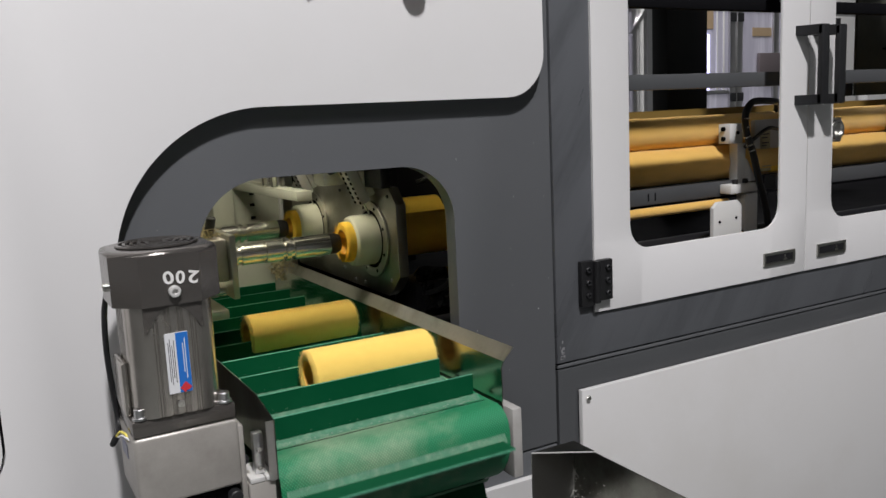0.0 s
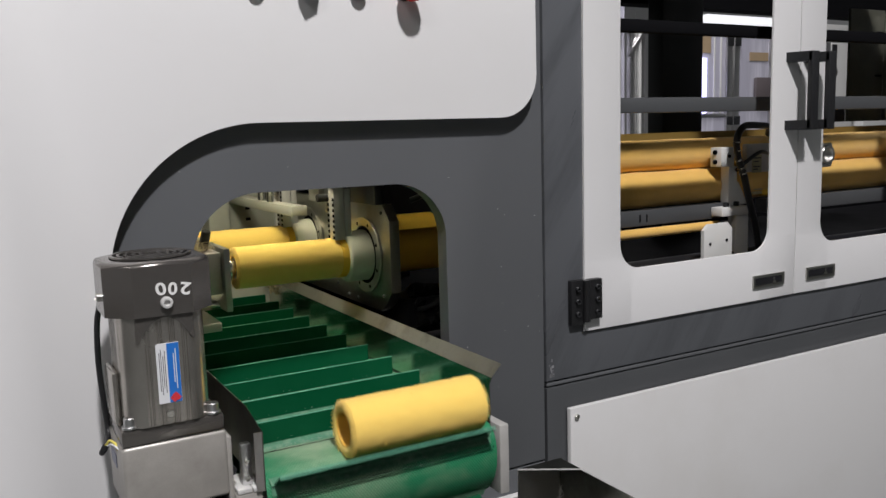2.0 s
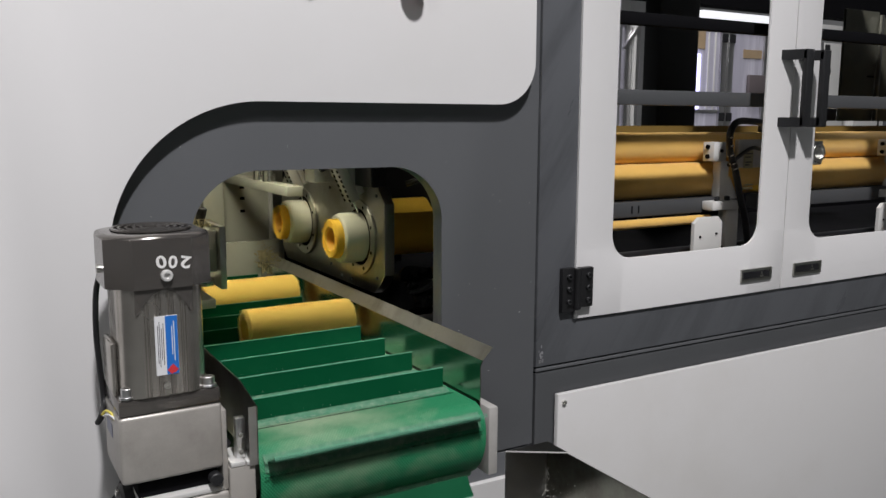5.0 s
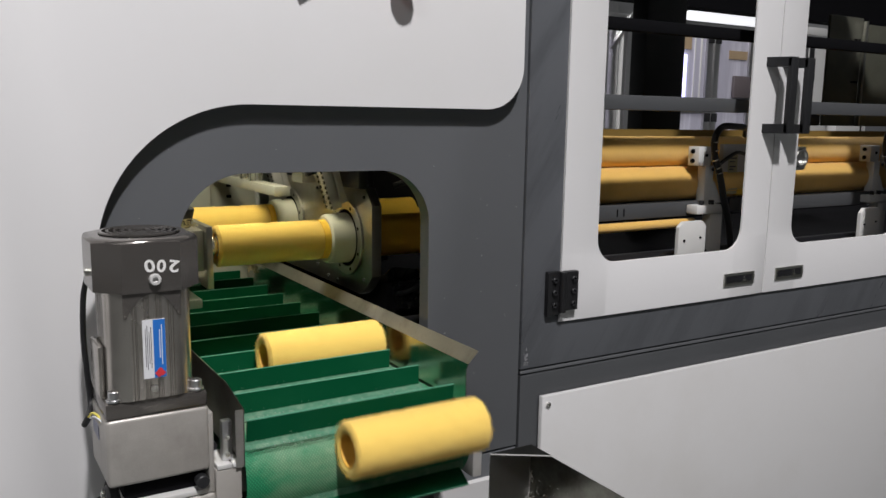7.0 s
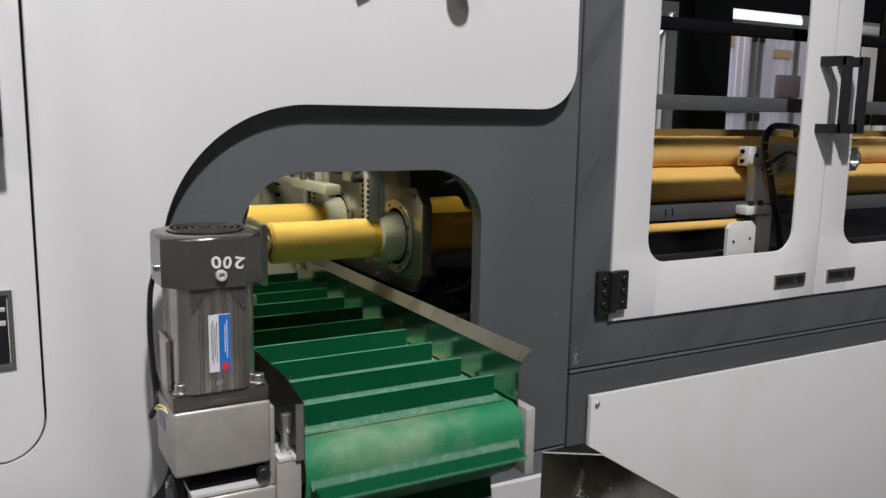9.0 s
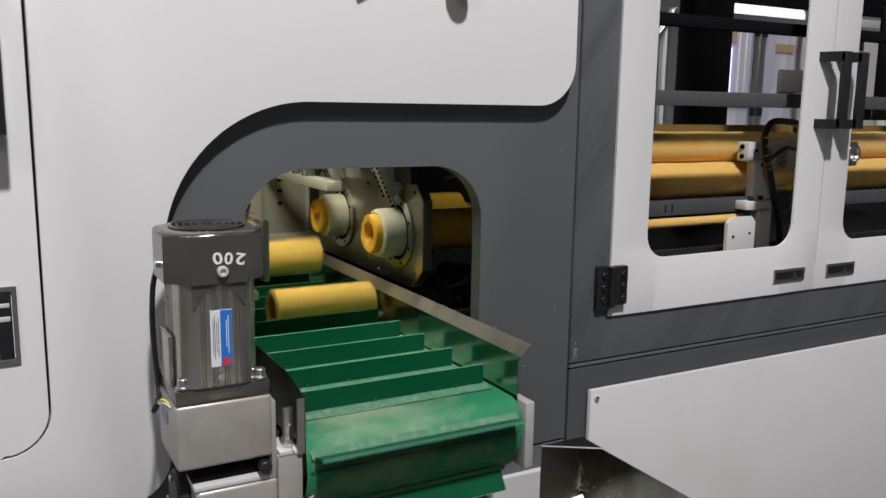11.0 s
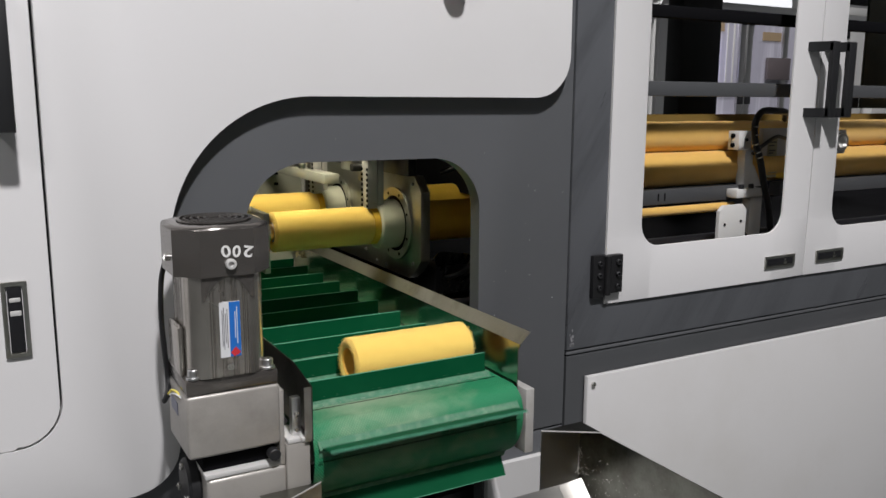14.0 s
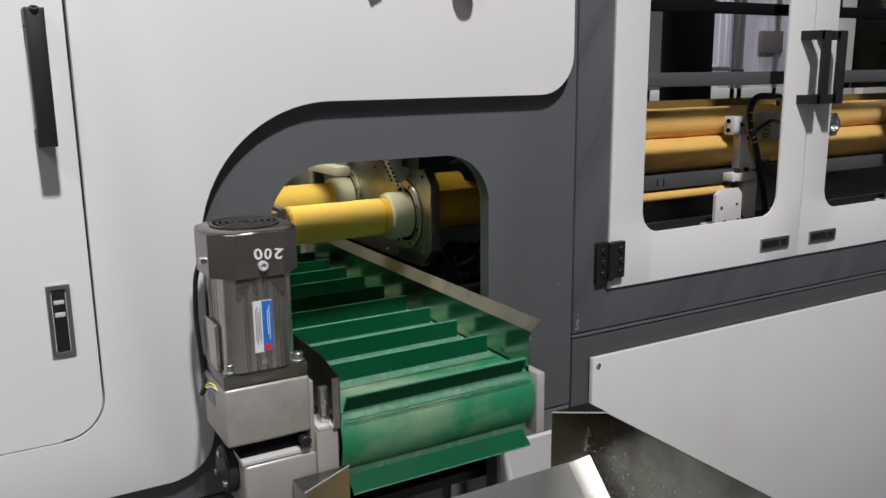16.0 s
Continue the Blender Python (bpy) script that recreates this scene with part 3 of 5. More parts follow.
def belt_pose(s, x=0.0):
    """The place and turn at the way s along the belt; 0 is where the upper run meets the nose."""
    s = (s + RUN) % LOOP - RUN
    if s < 0:
        return pose(x, NOSE_Y - s, TOP)
    if s < ARC_TOP:
        a = s / R_TOP
        return pose(x, NOSE_Y - R_TOP * math.sin(a), TOP - R_TOP + R_TOP * math.cos(a), math.degrees(a))
    s -= ARC_TOP
    if s < ARC_LOW:
        a = BEND + s / R_LOW
        return pose(x, LOW_Y - R_LOW * math.sin(a), LOW_Z + R_LOW * math.cos(a), math.degrees(a))
    s -= ARC_LOW
    if s < RUN_LOW:
        return pose(x, LOW_Y + s, LOW_Z - R_LOW, 180)
    a = (s - RUN_LOW) / R_TAIL
    return pose(x, NOSE_Y + RUN + R_TAIL * math.sin(a), TOP - R_TAIL - R_TAIL * math.cos(a), 180 + math.degrees(a))


conveyor = thing("outfeed_conveyor", "green cleated belt conveyor with stainless side guides", "conveyor")
bm = bmesh.new()
rings = []
steps = []
for start, length, count in ((-RUN, RUN, 40), (0, ARC_TOP, 16), (ARC_TOP, ARC_LOW, 20), (ARC_TOP + ARC_LOW, RUN_LOW, 40), (ARC_TOP + ARC_LOW + RUN_LOW, math.pi * R_TAIL, 24)):
    steps += [start + length * i / count for i in range(count)]
for s in steps:
    m = belt_pose(s)
    rings.append([bm.verts.new(m @ Vector(p)) for p in ((0.312, 0, 0), (0.672, 0, 0), (0.672, 0, -0.003), (0.312, 0, -0.003))])
way = bm.loops.layers.uv.new("way")
for i, (a, b) in enumerate(zip(rings, rings[1:] + rings[:1])):
    s0, s1 = steps[i], steps[i + 1] if i + 1 < len(steps) else steps[0] + LOOP
    for k in range(4):
        f = bm.faces.new((a[k], a[(k + 1) % 4], b[(k + 1) % 4], b[k]))
        for lp, at in zip(f.loops, (s0, s0, s1, s1)):
            lp[way].uv = (lp.vert.co.x, at)
part("belt", bm, BELT, conveyor, "green belt with a fine woven texture, dusty")
flights = []
for i in range(FLIGHTS):
    if i == 0:
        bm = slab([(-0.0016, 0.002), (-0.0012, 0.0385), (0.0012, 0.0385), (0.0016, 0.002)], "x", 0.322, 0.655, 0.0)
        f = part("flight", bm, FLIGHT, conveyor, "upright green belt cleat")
        strip = bmesh.new()
        rnd = random.Random(4)
        n = 60
        rows_ = []
        for k in range(n + 1):
            x = 0.318 + (0.662 - 0.318) * k / n
            w = 0.008 + rnd.uniform(-0.0006, 0.0008)
            h = 0.0030 + rnd.uniform(-0.0002, 0.0003)
            rows_.append([strip.verts.new((x, y, z)) for y, z in ((-w - 0.005, 0.0003), (-w, 0.0012), (-0.0035, h), (-0.0014, h + 0.004), (0.0014, h + 0.003), (0.008, 0.0012), (0.011, 0.0003))])
        for a, b in zip(rows_, rows_[1:]):
            for k in range(6):
                strip.faces.new((a[k], a[k + 1], b[k + 1], b[k]))
        part("weld_strip", strip, DUST, f, "dusty weld at the cleat's foot")
        groove = box(0.316, 0.664, -0.0202, -0.0188, 0.0002, 0.0007)
        part("weld_line", groove, MATT_BLACK, f)
        # worn top edge, with the light it catches put into the pale colour
        part("top_edge", box(0.3222, 0.6548, -0.0013, 0.0013, 0.0386, 0.0394), FLIGHT_EDGE, f, "pale cleat edge, worn and painted as lit")
        lint = bmesh.new()
        for k in range(260):
            x, up, a = rnd.uniform(0.322, 0.655), 0.004 + abs(rnd.gauss(0, 0.006)), rnd.uniform(0.0002, 0.0007)
            if k % 3:
                y = -abs(rnd.gauss(0, 0.012)) - 0.004
                box(x, x + a * rnd.uniform(0.6, 4), y, y + a, 0.0012, 0.0012 + a * 2, into=lint)
            elif up < 0.036 and k % 9 == 0:
                box(x, x + a * rnd.uniform(0.6, 2), -0.0020, -0.0013, up, up + a * 1.5, into=lint)
        part("lint", lint, LINT, f, "pale lint along the cleat's foot")
    else:
        f = flights[0].copy()
        scene.collection.objects.link(f)
        for c in flights[0].children:
            g = c.copy()
            scene.collection.objects.link(g)
            g.parent = f
    f.matrix_basis = belt_pose(FIRST - PITCH * i)
    flights.append(f)
part("nose_pulley", rod((0.314, NOSE_Y, TOP - R_TOP), (0.670, NOSE_Y, TOP - R_TOP), R_TOP - 0.0032, 0.001, 40), PLATE, conveyor)
part("lower_pulley", rod((0.314, LOW_Y + 0.03, LOW_Z - 0.035), (0.670, LOW_Y + 0.03, LOW_Z - 0.035), 0.046, 0.001, 40), PLATE, conveyor)
part("tail_pulley", rod((0.314, NOSE_Y + RUN, TOP - R_TAIL), (0.670, NOSE_Y + RUN, TOP - R_TAIL), R_TAIL - 0.0032, 0.001, 40), PLATE, conveyor)
part("slider_bed", box(0.316, 0.668, NOSE_Y + 0.02, NOSE_Y + RUN - 0.02, TOP - 0.012, TOP - 0.0035), STEEL, conveyor)
# the guides: stainless sheets with a folded top lip
g = part("side_guide", slab([(1.018, 0.890), (1.018, 0.975), (1.012, 0.9862), (2.10, 0.9862), (2.10, 0.890)], "x", 0.6765, 0.678, 0.0), STEEL_MIRROR, conveyor, "stainless side guide with folded lip")
lip = bmesh.new()
a = [lip.verts.new(p) for p in ((0.6765, 1.012, 0.9864), (0.6765, 2.10, 0.9864), (0.6880, 2.10, 1.0090), (0.6880, 1.001, 1.0090), (0.6780, 1.012, 0.9864), (0.6780, 2.10, 0.9864), (0.6895, 2.10, 1.0085), (0.6895, 1.001, 1.0085))]
for q in ((0, 1, 2, 3), (7, 6, 5, 4), (0, 3, 7, 4), (1, 0, 4, 5), (2, 1, 5, 6), (3, 2, 6, 7)):
    lip.faces.new([a[k] for k in q])
g2 = part("guide_lip", lip, STEEL_MATT, g)
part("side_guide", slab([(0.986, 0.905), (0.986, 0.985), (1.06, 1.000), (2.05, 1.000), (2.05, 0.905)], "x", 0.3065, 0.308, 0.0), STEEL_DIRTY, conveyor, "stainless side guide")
part("guide_fold", box(0.296, 0.3063, 0.986, 0.9875, 0.905, 0.985), STEEL, conveyor)
part("frame_rail", box(0.684, 0.708, 1.07, 2.40, 0.80, 0.895, 0.002), ALU, conveyor)
part("frame_rail", box(0.272, 0.300, 1.10, 2.40, 0.80, 0.895, 0.002), ALU, conveyor)
e = part("end_plate", box(0.6825, 0.700, 1.000, 1.075, 0.800, 0.912, 0.003), ALU_CAST, conveyor, "grey bearing plate at the nose")
bl = part("tension_block", box(0.270, 0.3045, 0.990, 1.05, 0.790, 0.905, 0.002), ALU_PAINT, conveyor, "cast block beside the motor")
part("block_cap", box(0.272, 0.291, 0.9895, 1.046, 0.9055, 0.912, 0.001), ALU_BRIGHT, bl)
part("block_cap", box(0.2925, 0.3045, 0.9885, 1.046, 0.9055, 0.911, 0.001), ALU_BRIGHT, bl)
ps = part("guide_post", box(0.282, 0.2955, 1.0, 1.012, 0.912, 0.968, 0.002), ALU, conveyor, "slotted upright that holds the guide")
screw((0.2885, 1.000, 0.945), (0, -1, 0), 0.0035, ps)
screw((0.2885, 1.000, 0.921), (0, -1, 0), 0.0035, ps)
part("adjuster_bolt", rod((0.268, 1.02, 0.937), (0.268, 0.998, 0.937), 0.0075, 0.001, 6), PLASTIC, conveyor)
for x in (0.29, 0.69):
    for y in (1.30, 2.30):
        part("leg", box(x - 0.02, x + 0.02, y - 0.02, y + 0.02, 0.0, 0.80, 0.002), ALU, conveyor)

# ---- the gear motor ----
gm = thing("gear_motor", "silver gear motor with a dark cap, standing upright beside the belt", "motor")


def octagon(x0, x1, y0, y1, c):
    return [(x0 + c, y0), (x1 - c, y0), (x1, y0 + c), (x1, y1 - c), (x1 - c, y1), (x0 + c, y1), (x0, y1 - c), (x0, y0 + c)]


MX0, MX1, MY0, MY1 = 0.1335, 0.2605, 0.983, 1.110
cap = bmesh.new()
merge(cap, slab(octagon(MX0, MX1, MY0, MY1, 0.029), "z", 1.2195, 1.1540, 0.007, seg=3))
capo = part("end_cap", cap, MOTOR_CAP, gm, "dark octagonal fan cap")
cx, cy = (MX0 + MX1) / 2, (MY0 + MY1) / 2
part("fan_well", lathe((cx, cy, 1.2198), (cx, cy, 2), [(0, 0), (0, 0.048), (0.0006, 0.049), (0.0006, 0)], 40), MATT_BLACK, capo)
for r in (0.012, 0.021, 0.030, 0.0385, 0.0465):
    part("grille_ring", lathe((cx, cy, 1.2207), (cx, cy, 2), [(0, r - 0.002), (0, r + 0.002), (0.0022, r + 0.0016), (0.0022, r - 0.0016)], 40, True), MOTOR_CAP, capo)
for k in range(4):
    part("grille_spoke", box(-0.0015, 0.0015, 0.010, 0.048, 1.2207, 1.2227, m=Matrix.Translation((cx, cy, 0)) @ Matrix.Rotation(radians(45 + 90 * k), 4, "Z")), MOTOR_CAP, capo)
screw((0.200, MY0, 1.1700), (0, -1, 0), 0.0072, capo, ALU_BRIGHT, "screw", "bright socket screw")
screw((MX0, 1.04, 1.175), (-1, 0, 0), 0.0055, capo)
for ch, x, z, a, wide in (("2", 0.2235, 1.1850, 192, 1.25), ("0", 0.2085, 1.1865, 186, 1.05), ("0", 0.1945, 1.1875, 170, 1.2)):
    written("digit", ch, pose(x, MY0 - 0.0006, z, 90, a, 0) @ Matrix.Diagonal((wide, 1.0, 1.0, 1.0)), 0.0205, CHALK, capo, 0.0003, 0.0005)
# finned housing: a square with ribs and smooth round shoulders
rib = []
hx0, hx1, hy0, hy1 = 0.144, 0.248, 0.9885, 1.0925


def ribbed(p, q, n, depth, outward):
    out = []
    cuts = (0.0, 0.07, 0.13, 0.16, 0.34, 0.37, 0.41, 0.44, 0.62, 0.65, 0.69, 0.73, 0.90, 0.94)
    for k in range(n):
        a, b = cuts[k], (cuts[k + 1] if k + 1 < len(cuts) else 1.0)
        for w, dd in ((0.0, 0.0), (0.62, 0.0), (0.66, -depth), (0.97, -depth)):
            t = a + (b - a) * w
            out.append((p[0] + (q[0] - p[0]) * t + outward[0] * dd, p[1] + (q[1] - p[1]) * t + outward[1] * dd))
    return out


c = 0.026
rib += ribbed((hx0 + c, hy0), (hx1 - c, hy0), 14, 0.0030, (0, -1)) + arc(hx1 - c, hy0 + c, c, -90, 0, 6)
rib += ribbed((hx1, hy0 + c), (hx1, hy1 - c), 14, 0.0030, (1, 0)) + arc(hx1 - c, hy1 - c, c, 0, 90, 6)
rib += ribbed((hx1 - c, hy1), (hx0 + c, hy1), 14, 0.0030, (0, 1)) + arc(hx0 + c, hy1 - c, c, 90, 180, 6)
rib += ribbed((hx0, hy1 - c), (hx0, hy0 + c), 14, 0.0030, (-1, 0)) + arc(hx0 + c, hy0 + c, c, 180, 270, 6)
house = part("housing", slab(rib, "z", 1.018, 1.1582), MOTOR, gm, "ribbed aluminium motor housing")
sh = [(0.1625, 1.1586), (0.1625, 1.122)] + [(0.1660 + 0.062 * k / 16, 1.122 + 0.030 * math.sin(math.pi * k / 16) ** 0.8) for k in range(0, 17)] + [(0.2315, 1.122), (0.2315, 1.1586)]
part("shoulder", slab(sh, "y", 0.9868, 0.9886, 0.0006), MOTOR_CAP, house, "dark curved shoulder under the cap")
lab = part("rating_label", box(0.1840, 0.2110, 0.9868, 0.98845, 1.0450, 1.1190), LABEL_WHITE, house, "white and blue rating label")
part("blue_band", box(0.1965, 0.2108, 0.9863, 0.9867, 1.0452, 1.1188), LABEL_BLUE, lab)
part("red_mark", box(-0.0028, 0.0028, 0.9858, 0.9862, -0.005, 0.005, m=Matrix.Translation((0.2050, 0, 1.0525)) @ Matrix.Rotation(radians(-40), 4, "Y")), LABEL_RED, lab)
part("red_mark", box(-0.0022, 0.0022, 0.9858, 0.9862, -0.004, 0.004, m=Matrix.Translation((0.2010, 0, 1.0495)) @ Matrix.Rotation(radians(-40), 4, "Y")), LABEL_RED, lab)
for k, (x, z0, z1) in enumerate(((0.1873, 1.060, 1.108), (0.1893, 1.056, 1.112), (0.1916, 1.064, 1.104), (0.1938, 1.058, 1.110))):
    part("print_line", box(x - 0.0004, x + 0.0004, 0.9864, 0.98675, z0, z1), INK, lab)
for x, z0, z1 in ((0.2065, 1.062, 1.112), (0.2040, 1.070, 1.106)):
    part("print_line", box(x - 0.0005, x + 0.0005, 0.9859, 0.98625, z0, z1), LABEL_WHITE, lab)
screw((0.196, 0.9885, 1.0315), (0, -1, 0), 0.0050, house)
part("terminal_rib", box(0.136, 0.1436, 1.015, 1.075, 1.018, 1.085, 0.003), MOTOR, house)
part("flange", box(0.138, 0.262, 0.992, 1.108, 0.9965, 1.0175, 0.003), MOTOR_CAP, gm, "dark motor flange")
for x, y in ((0.150, 1.0), (0.250, 1.0), (0.150, 1.095), (0.250, 1.095)):
    b = part("bolt", rod((x, y, 1.0178), (x, y, 1.0215), 0.0095, 0.0005), ALU, gm, "bright hexagon socket bolt")
    part("bolt_head", lathe((x, y, 1.0216), (x, y, 2), [(0, 0), (0, 0.0072), (0.009, 0.0072), (0.010, 0.0062), (0.010, 0.0038), (0.005, 0.0036), (0.005, 0)], 20), ALU, b)
gear = part("gearbox", box(0.1375, 0.2635, 0.9915, 1.1085, 0.9085, 0.9960, 0.005, 3), ALU_PAINT, gm, "silver cast gearbox")
part("type_plate", box(0.1366, 0.1374, 1.045, 1.085, 0.955, 0.972), mat("worn_type_plate", (0.20, 0.21, 0.30), 0.4, 0.3), gear)
part("worm_case", box(0.160, 0.2705, 0.9925, 1.10, 0.790, 0.8750, 0.006, 3), ALU_PAINT, gm, "silver worm gear case")
part("case_ledge", box(0.158, 0.262, 0.9935, 1.10, 0.8755, 0.8830, 0.002), ALU_BRIGHT, gm)
part("neck", box(0.158, 0.258, 1.006, 1.09, 0.8832, 0.9083, 0.001), MATT_BLACK, gm)
part("cap_screw", rod((0.252, 1.000, 0.8955), (0.252, 0.985, 0.8955), 0.0085, 0.001, 16), PLASTIC, gm)
part("side_rib", box(0.262, 0.2695, 0.9945, 1.09, 0.8752, 0.985, 0.002), ALU_PAINT, gm)
hub = part("shaft_cover", rod((0.160, 1.055, 0.850), (0.142, 1.055, 0.850), 0.036, 0.004, 32), PLASTIC, gm, "black round shaft cover")
for k in range(3):
    a = radians(90 + 120 * k)
    screw((0.142, 1.055 + 0.026 * math.cos(a), 0.850 + 0.026 * math.sin(a)), (-1, 0, 0), 0.005, hub)
part("bearing_case", box(0.150, 0.268, 1.0, 1.10, 0.70, 0.7895, 0.004), PLASTIC, gm)
part("mount_plate", box(0.2640, 0.2715, 1.0, 1.14, 0.76, 0.8745), ALU_PAINT, gm)
part("cable", sweep([(0.1385, 1.09, 1.158), (0.134, 1.098, 1.13), (0.132, 1.10, 1.08), (0.134, 1.10, 1.03), (0.136, 1.098, 0.99), (0.130, 1.075, 0.977), (0.122, 1.055, 0.975), (0.127, 1.052, 0.985)], 0.0038), RUBBER, gm, "black motor cable")
part("wire", sweep([(0.127, 1.052, 0.985), (0.131, 1.045, 0.992), (0.136, 1.035, 0.990), (0.138, 1.03, 0.983)], 0.0016, 6), BRASS, gm, "thin yellow wire")
part("wire", sweep([(0.128, 1.050, 0.984), (0.133, 1.04, 0.988), (0.139, 1.02, 0.986)], 0.0012, 6), LABEL_WHITE, gm)

# ---- the collecting bin ----
bin_ = thing("collecting_bin", "stainless steel collecting bin with stained inside walls", "bin")
T = 0.0015
BX0, BX1, BY0, BY1, BZ = 0.228, 0.787, 0.42, 0.985, 0.840
SIDE = [(BY0, BZ), (0.985, BZ), (0.985, 0.738), (0.60, 0.353), (BY0, 0.353)]
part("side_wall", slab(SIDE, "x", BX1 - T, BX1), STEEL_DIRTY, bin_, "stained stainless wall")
part("side_wall", slab(SIDE, "x", BX0, BX0 + T), STEEL, bin_)
part("front_wall", box(BX0, BX1, BY0 - T, BY0, 0.353, BZ), STEEL, bin_)
part("bottom", box(BX0, BX1, BY0, 0.60, 0.351, 0.353), STEEL, bin_)
part("chute", slab([(0.985, 0.7335), (0.985, 0.736), (0.60, 0.3535), (0.60, 0.351)], "x", BX0 + T, BX1 - T), STEEL, bin_, "sloping stainless chute")

# fold added at the wall; its curve catches the lamp for a bright patch
fold = bmesh.new()
rows_ = []
for k in range(9):
    u = k / 8
    x, rise = 0.742 + (BX1 - T - 0.0005 - 0.742) * u, Vector((0, -0.7071, 0.7071)) * (0.0003 + 0.011 * u * u)
    rows_.append([fold.verts.new(Vector((x, y, z)) + rise) for y, z in ((0.984, 0.7365), (0.62, 0.3745))])
    rows_[-1] += [fold.verts.new((x, y, z)) for y, z in ((0.62, 0.3745), (0.984, 0.7365))]
for a, b in zip(rows_, rows_[1:]):
    for k in range(4):
        fold.faces.new((a[k], a[(k + 1) % 4], b[(k + 1) % 4], b[k]))
fold.faces.new(rows_[0])
fold.faces.new(list(reversed(rows_[-1])))
part("chute_fold", fold, STEEL_MATT, bin_, "raised fold added beside the wall to reflect the lamp")


def corner_sheet(x_in, x_out):
    """A square back corner of the bin, closed on top by a three-cornered gusset with a bright cut edge."""
    y_out = 0.938 if x_out < 0.5 else 0.932
    x_wall = x_out - math.copysign(T, x_out - 0.5)
    part("corner_wall", box(min(x_in, x_wall), max(x_in, x_wall), 0.985, 0.985 + T, 0.7365, BZ), STEEL, bin_, "upright corner sheet")
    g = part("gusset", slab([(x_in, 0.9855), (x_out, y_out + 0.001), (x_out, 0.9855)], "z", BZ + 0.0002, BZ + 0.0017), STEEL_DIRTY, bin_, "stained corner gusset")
    way = Vector((x_out - x_in, y_out - 0.985, 0))
    side = Vector((way.y, -way.x, 0)).normalized() * (0.0007 if x_out > 0.5 else -0.0007)
    edge = bmesh.new()
    base = [Vector((x_in, 0.9855, BZ + 0.0002)), Vector((x_out, y_out + 0.001, BZ + 0.0002))]
    lo = [edge.verts.new(p) for p in (base[0], base[1], base[1] + side, base[0] + side)]
    hi = [edge.verts.new(v.co + Vector((0, 0, 0.0021))) for v in lo]
    edge.faces.new(lo)
    edge.faces.new(hi)
    for k in range(4):
        edge.faces.new((lo[k], lo[(k + 1) % 4], hi[(k + 1) % 4], hi[k]))
    part("cut_edge", edge, ALU_BRIGHT, g)


corner_sheet(0.705, BX1)
corner_sheet(0.318, BX0)
for x in (BX0 + 0.03, BX1 - 0.03):
    for y in (0.45, 0.57):
        part("leg", box(x - 0.015, x + 0.015, y - 0.015, y + 0.015, 0.0, 0.3505, 0.002), STEEL, bin_)
rnd = random.Random(11)
flock = bmesh.new()
for k in range(1500):
    y, z = 0.985 - abs(rnd.gauss(0, 0.16)), 0.50 + rnd.betavariate(1.6, 2.0) * 0.31
    s = 0.00018 + 0.0007 * rnd.random() ** 3
    if z > y - 0.24:
        box(BX1 - T - s, BX1 - T, y, y + s * rnd.uniform(0.6, 3.0), z, z + s * rnd.uniform(0.6, 2.4), into=flock)
for k in range(26):
    p = Vector((BX1 - T - rnd.uniform(0.001, 0.006), 0.983 - rnd.uniform(0, 0.006), rnd.uniform(0.745, 0.80)))
    sweep([p, p + Vector((rnd.gauss(0, 0.003), -rnd.uniform(0, 0.004), rnd.gauss(0, 0.004))), p + Vector((rnd.gauss(0, 0.004), -rnd.uniform(0, 0.006), rnd.gauss(0, 0.006)))], 0.00025, 4, 2, into=flock)
tagged(part("pile_fluff", flock, SPECK, None), "loose pale pile fluff stuck to the bin wall", "fluff", kind="stuff")


# ---- the cutting station behind the arch ----
LANES, AXIS_Z, R_PILE, R_CORE = (1.560, 1.881), 1.112, 0.041, 0.0255
ring = thing("ring_plate", "thick machined steel plate with two round openings", "machine plate")
PX = 0.722
sta = slab([(1.445, 1.045), (1.470, 1.018), (1.50, 1.000), (2.02, 1.000), (2.05, 1.03), (2.05, 1.19), (2.02, 1.222), (1.475, 1.222), (1.445, 1.190)], "x", PX, PX + 0.022, 0.002)
part("plate", sta, PLATE, ring)
for y in LANES:
    fl = part("flange_ring", pipe((PX - 0.006, y, AXIS_Z), (PX - 0.0005, y, AXIS_Z), 0.061, 0.080, 0.001, 48), PLATE, ring, "bolted ring")
    for k in range(8):
        a = radians(22.5 + 45 * k)
        part("bolt_hole", rod((PX - 0.0068, y + 0.069 * math.cos(a), AXIS_Z + 0.069 * math.sin(a)), (PX - 0.0055, y + 0.069 * math.cos(a), AXIS_Z + 0.069 * math.sin(a)), 0.0036, 0.0002, 12), MATT_BLACK, fl)
    part("bore", rod((PX - 0.0045, y, AXIS_Z), (PX - 0.0012, y, AXIS_Z), 0.0605, 0.0005, 40), MATT_BLACK, ring)
    part("nylon_collar", lathe((0.668, y, AXIS_Z), (2, y, AXIS_Z), [(0, 0.0418), (0, 0.047), (0.003, 0.0505), (0.010, 0.0525), (0.054, 0.053), (0.054, 0.0462), (0.012, 0.0455)], 48, True), NYLON, ring, "white nylon collar")
for y, z in ((1.478, 1.205), (1.478, 1.035), (1.72, 1.205), (1.72, 1.03), (1.61, 1.012), (1.66, 1.012)):
    screw((PX, y, z), (-1, 0, 0), 0.0035, ring, GREY_RAIL)

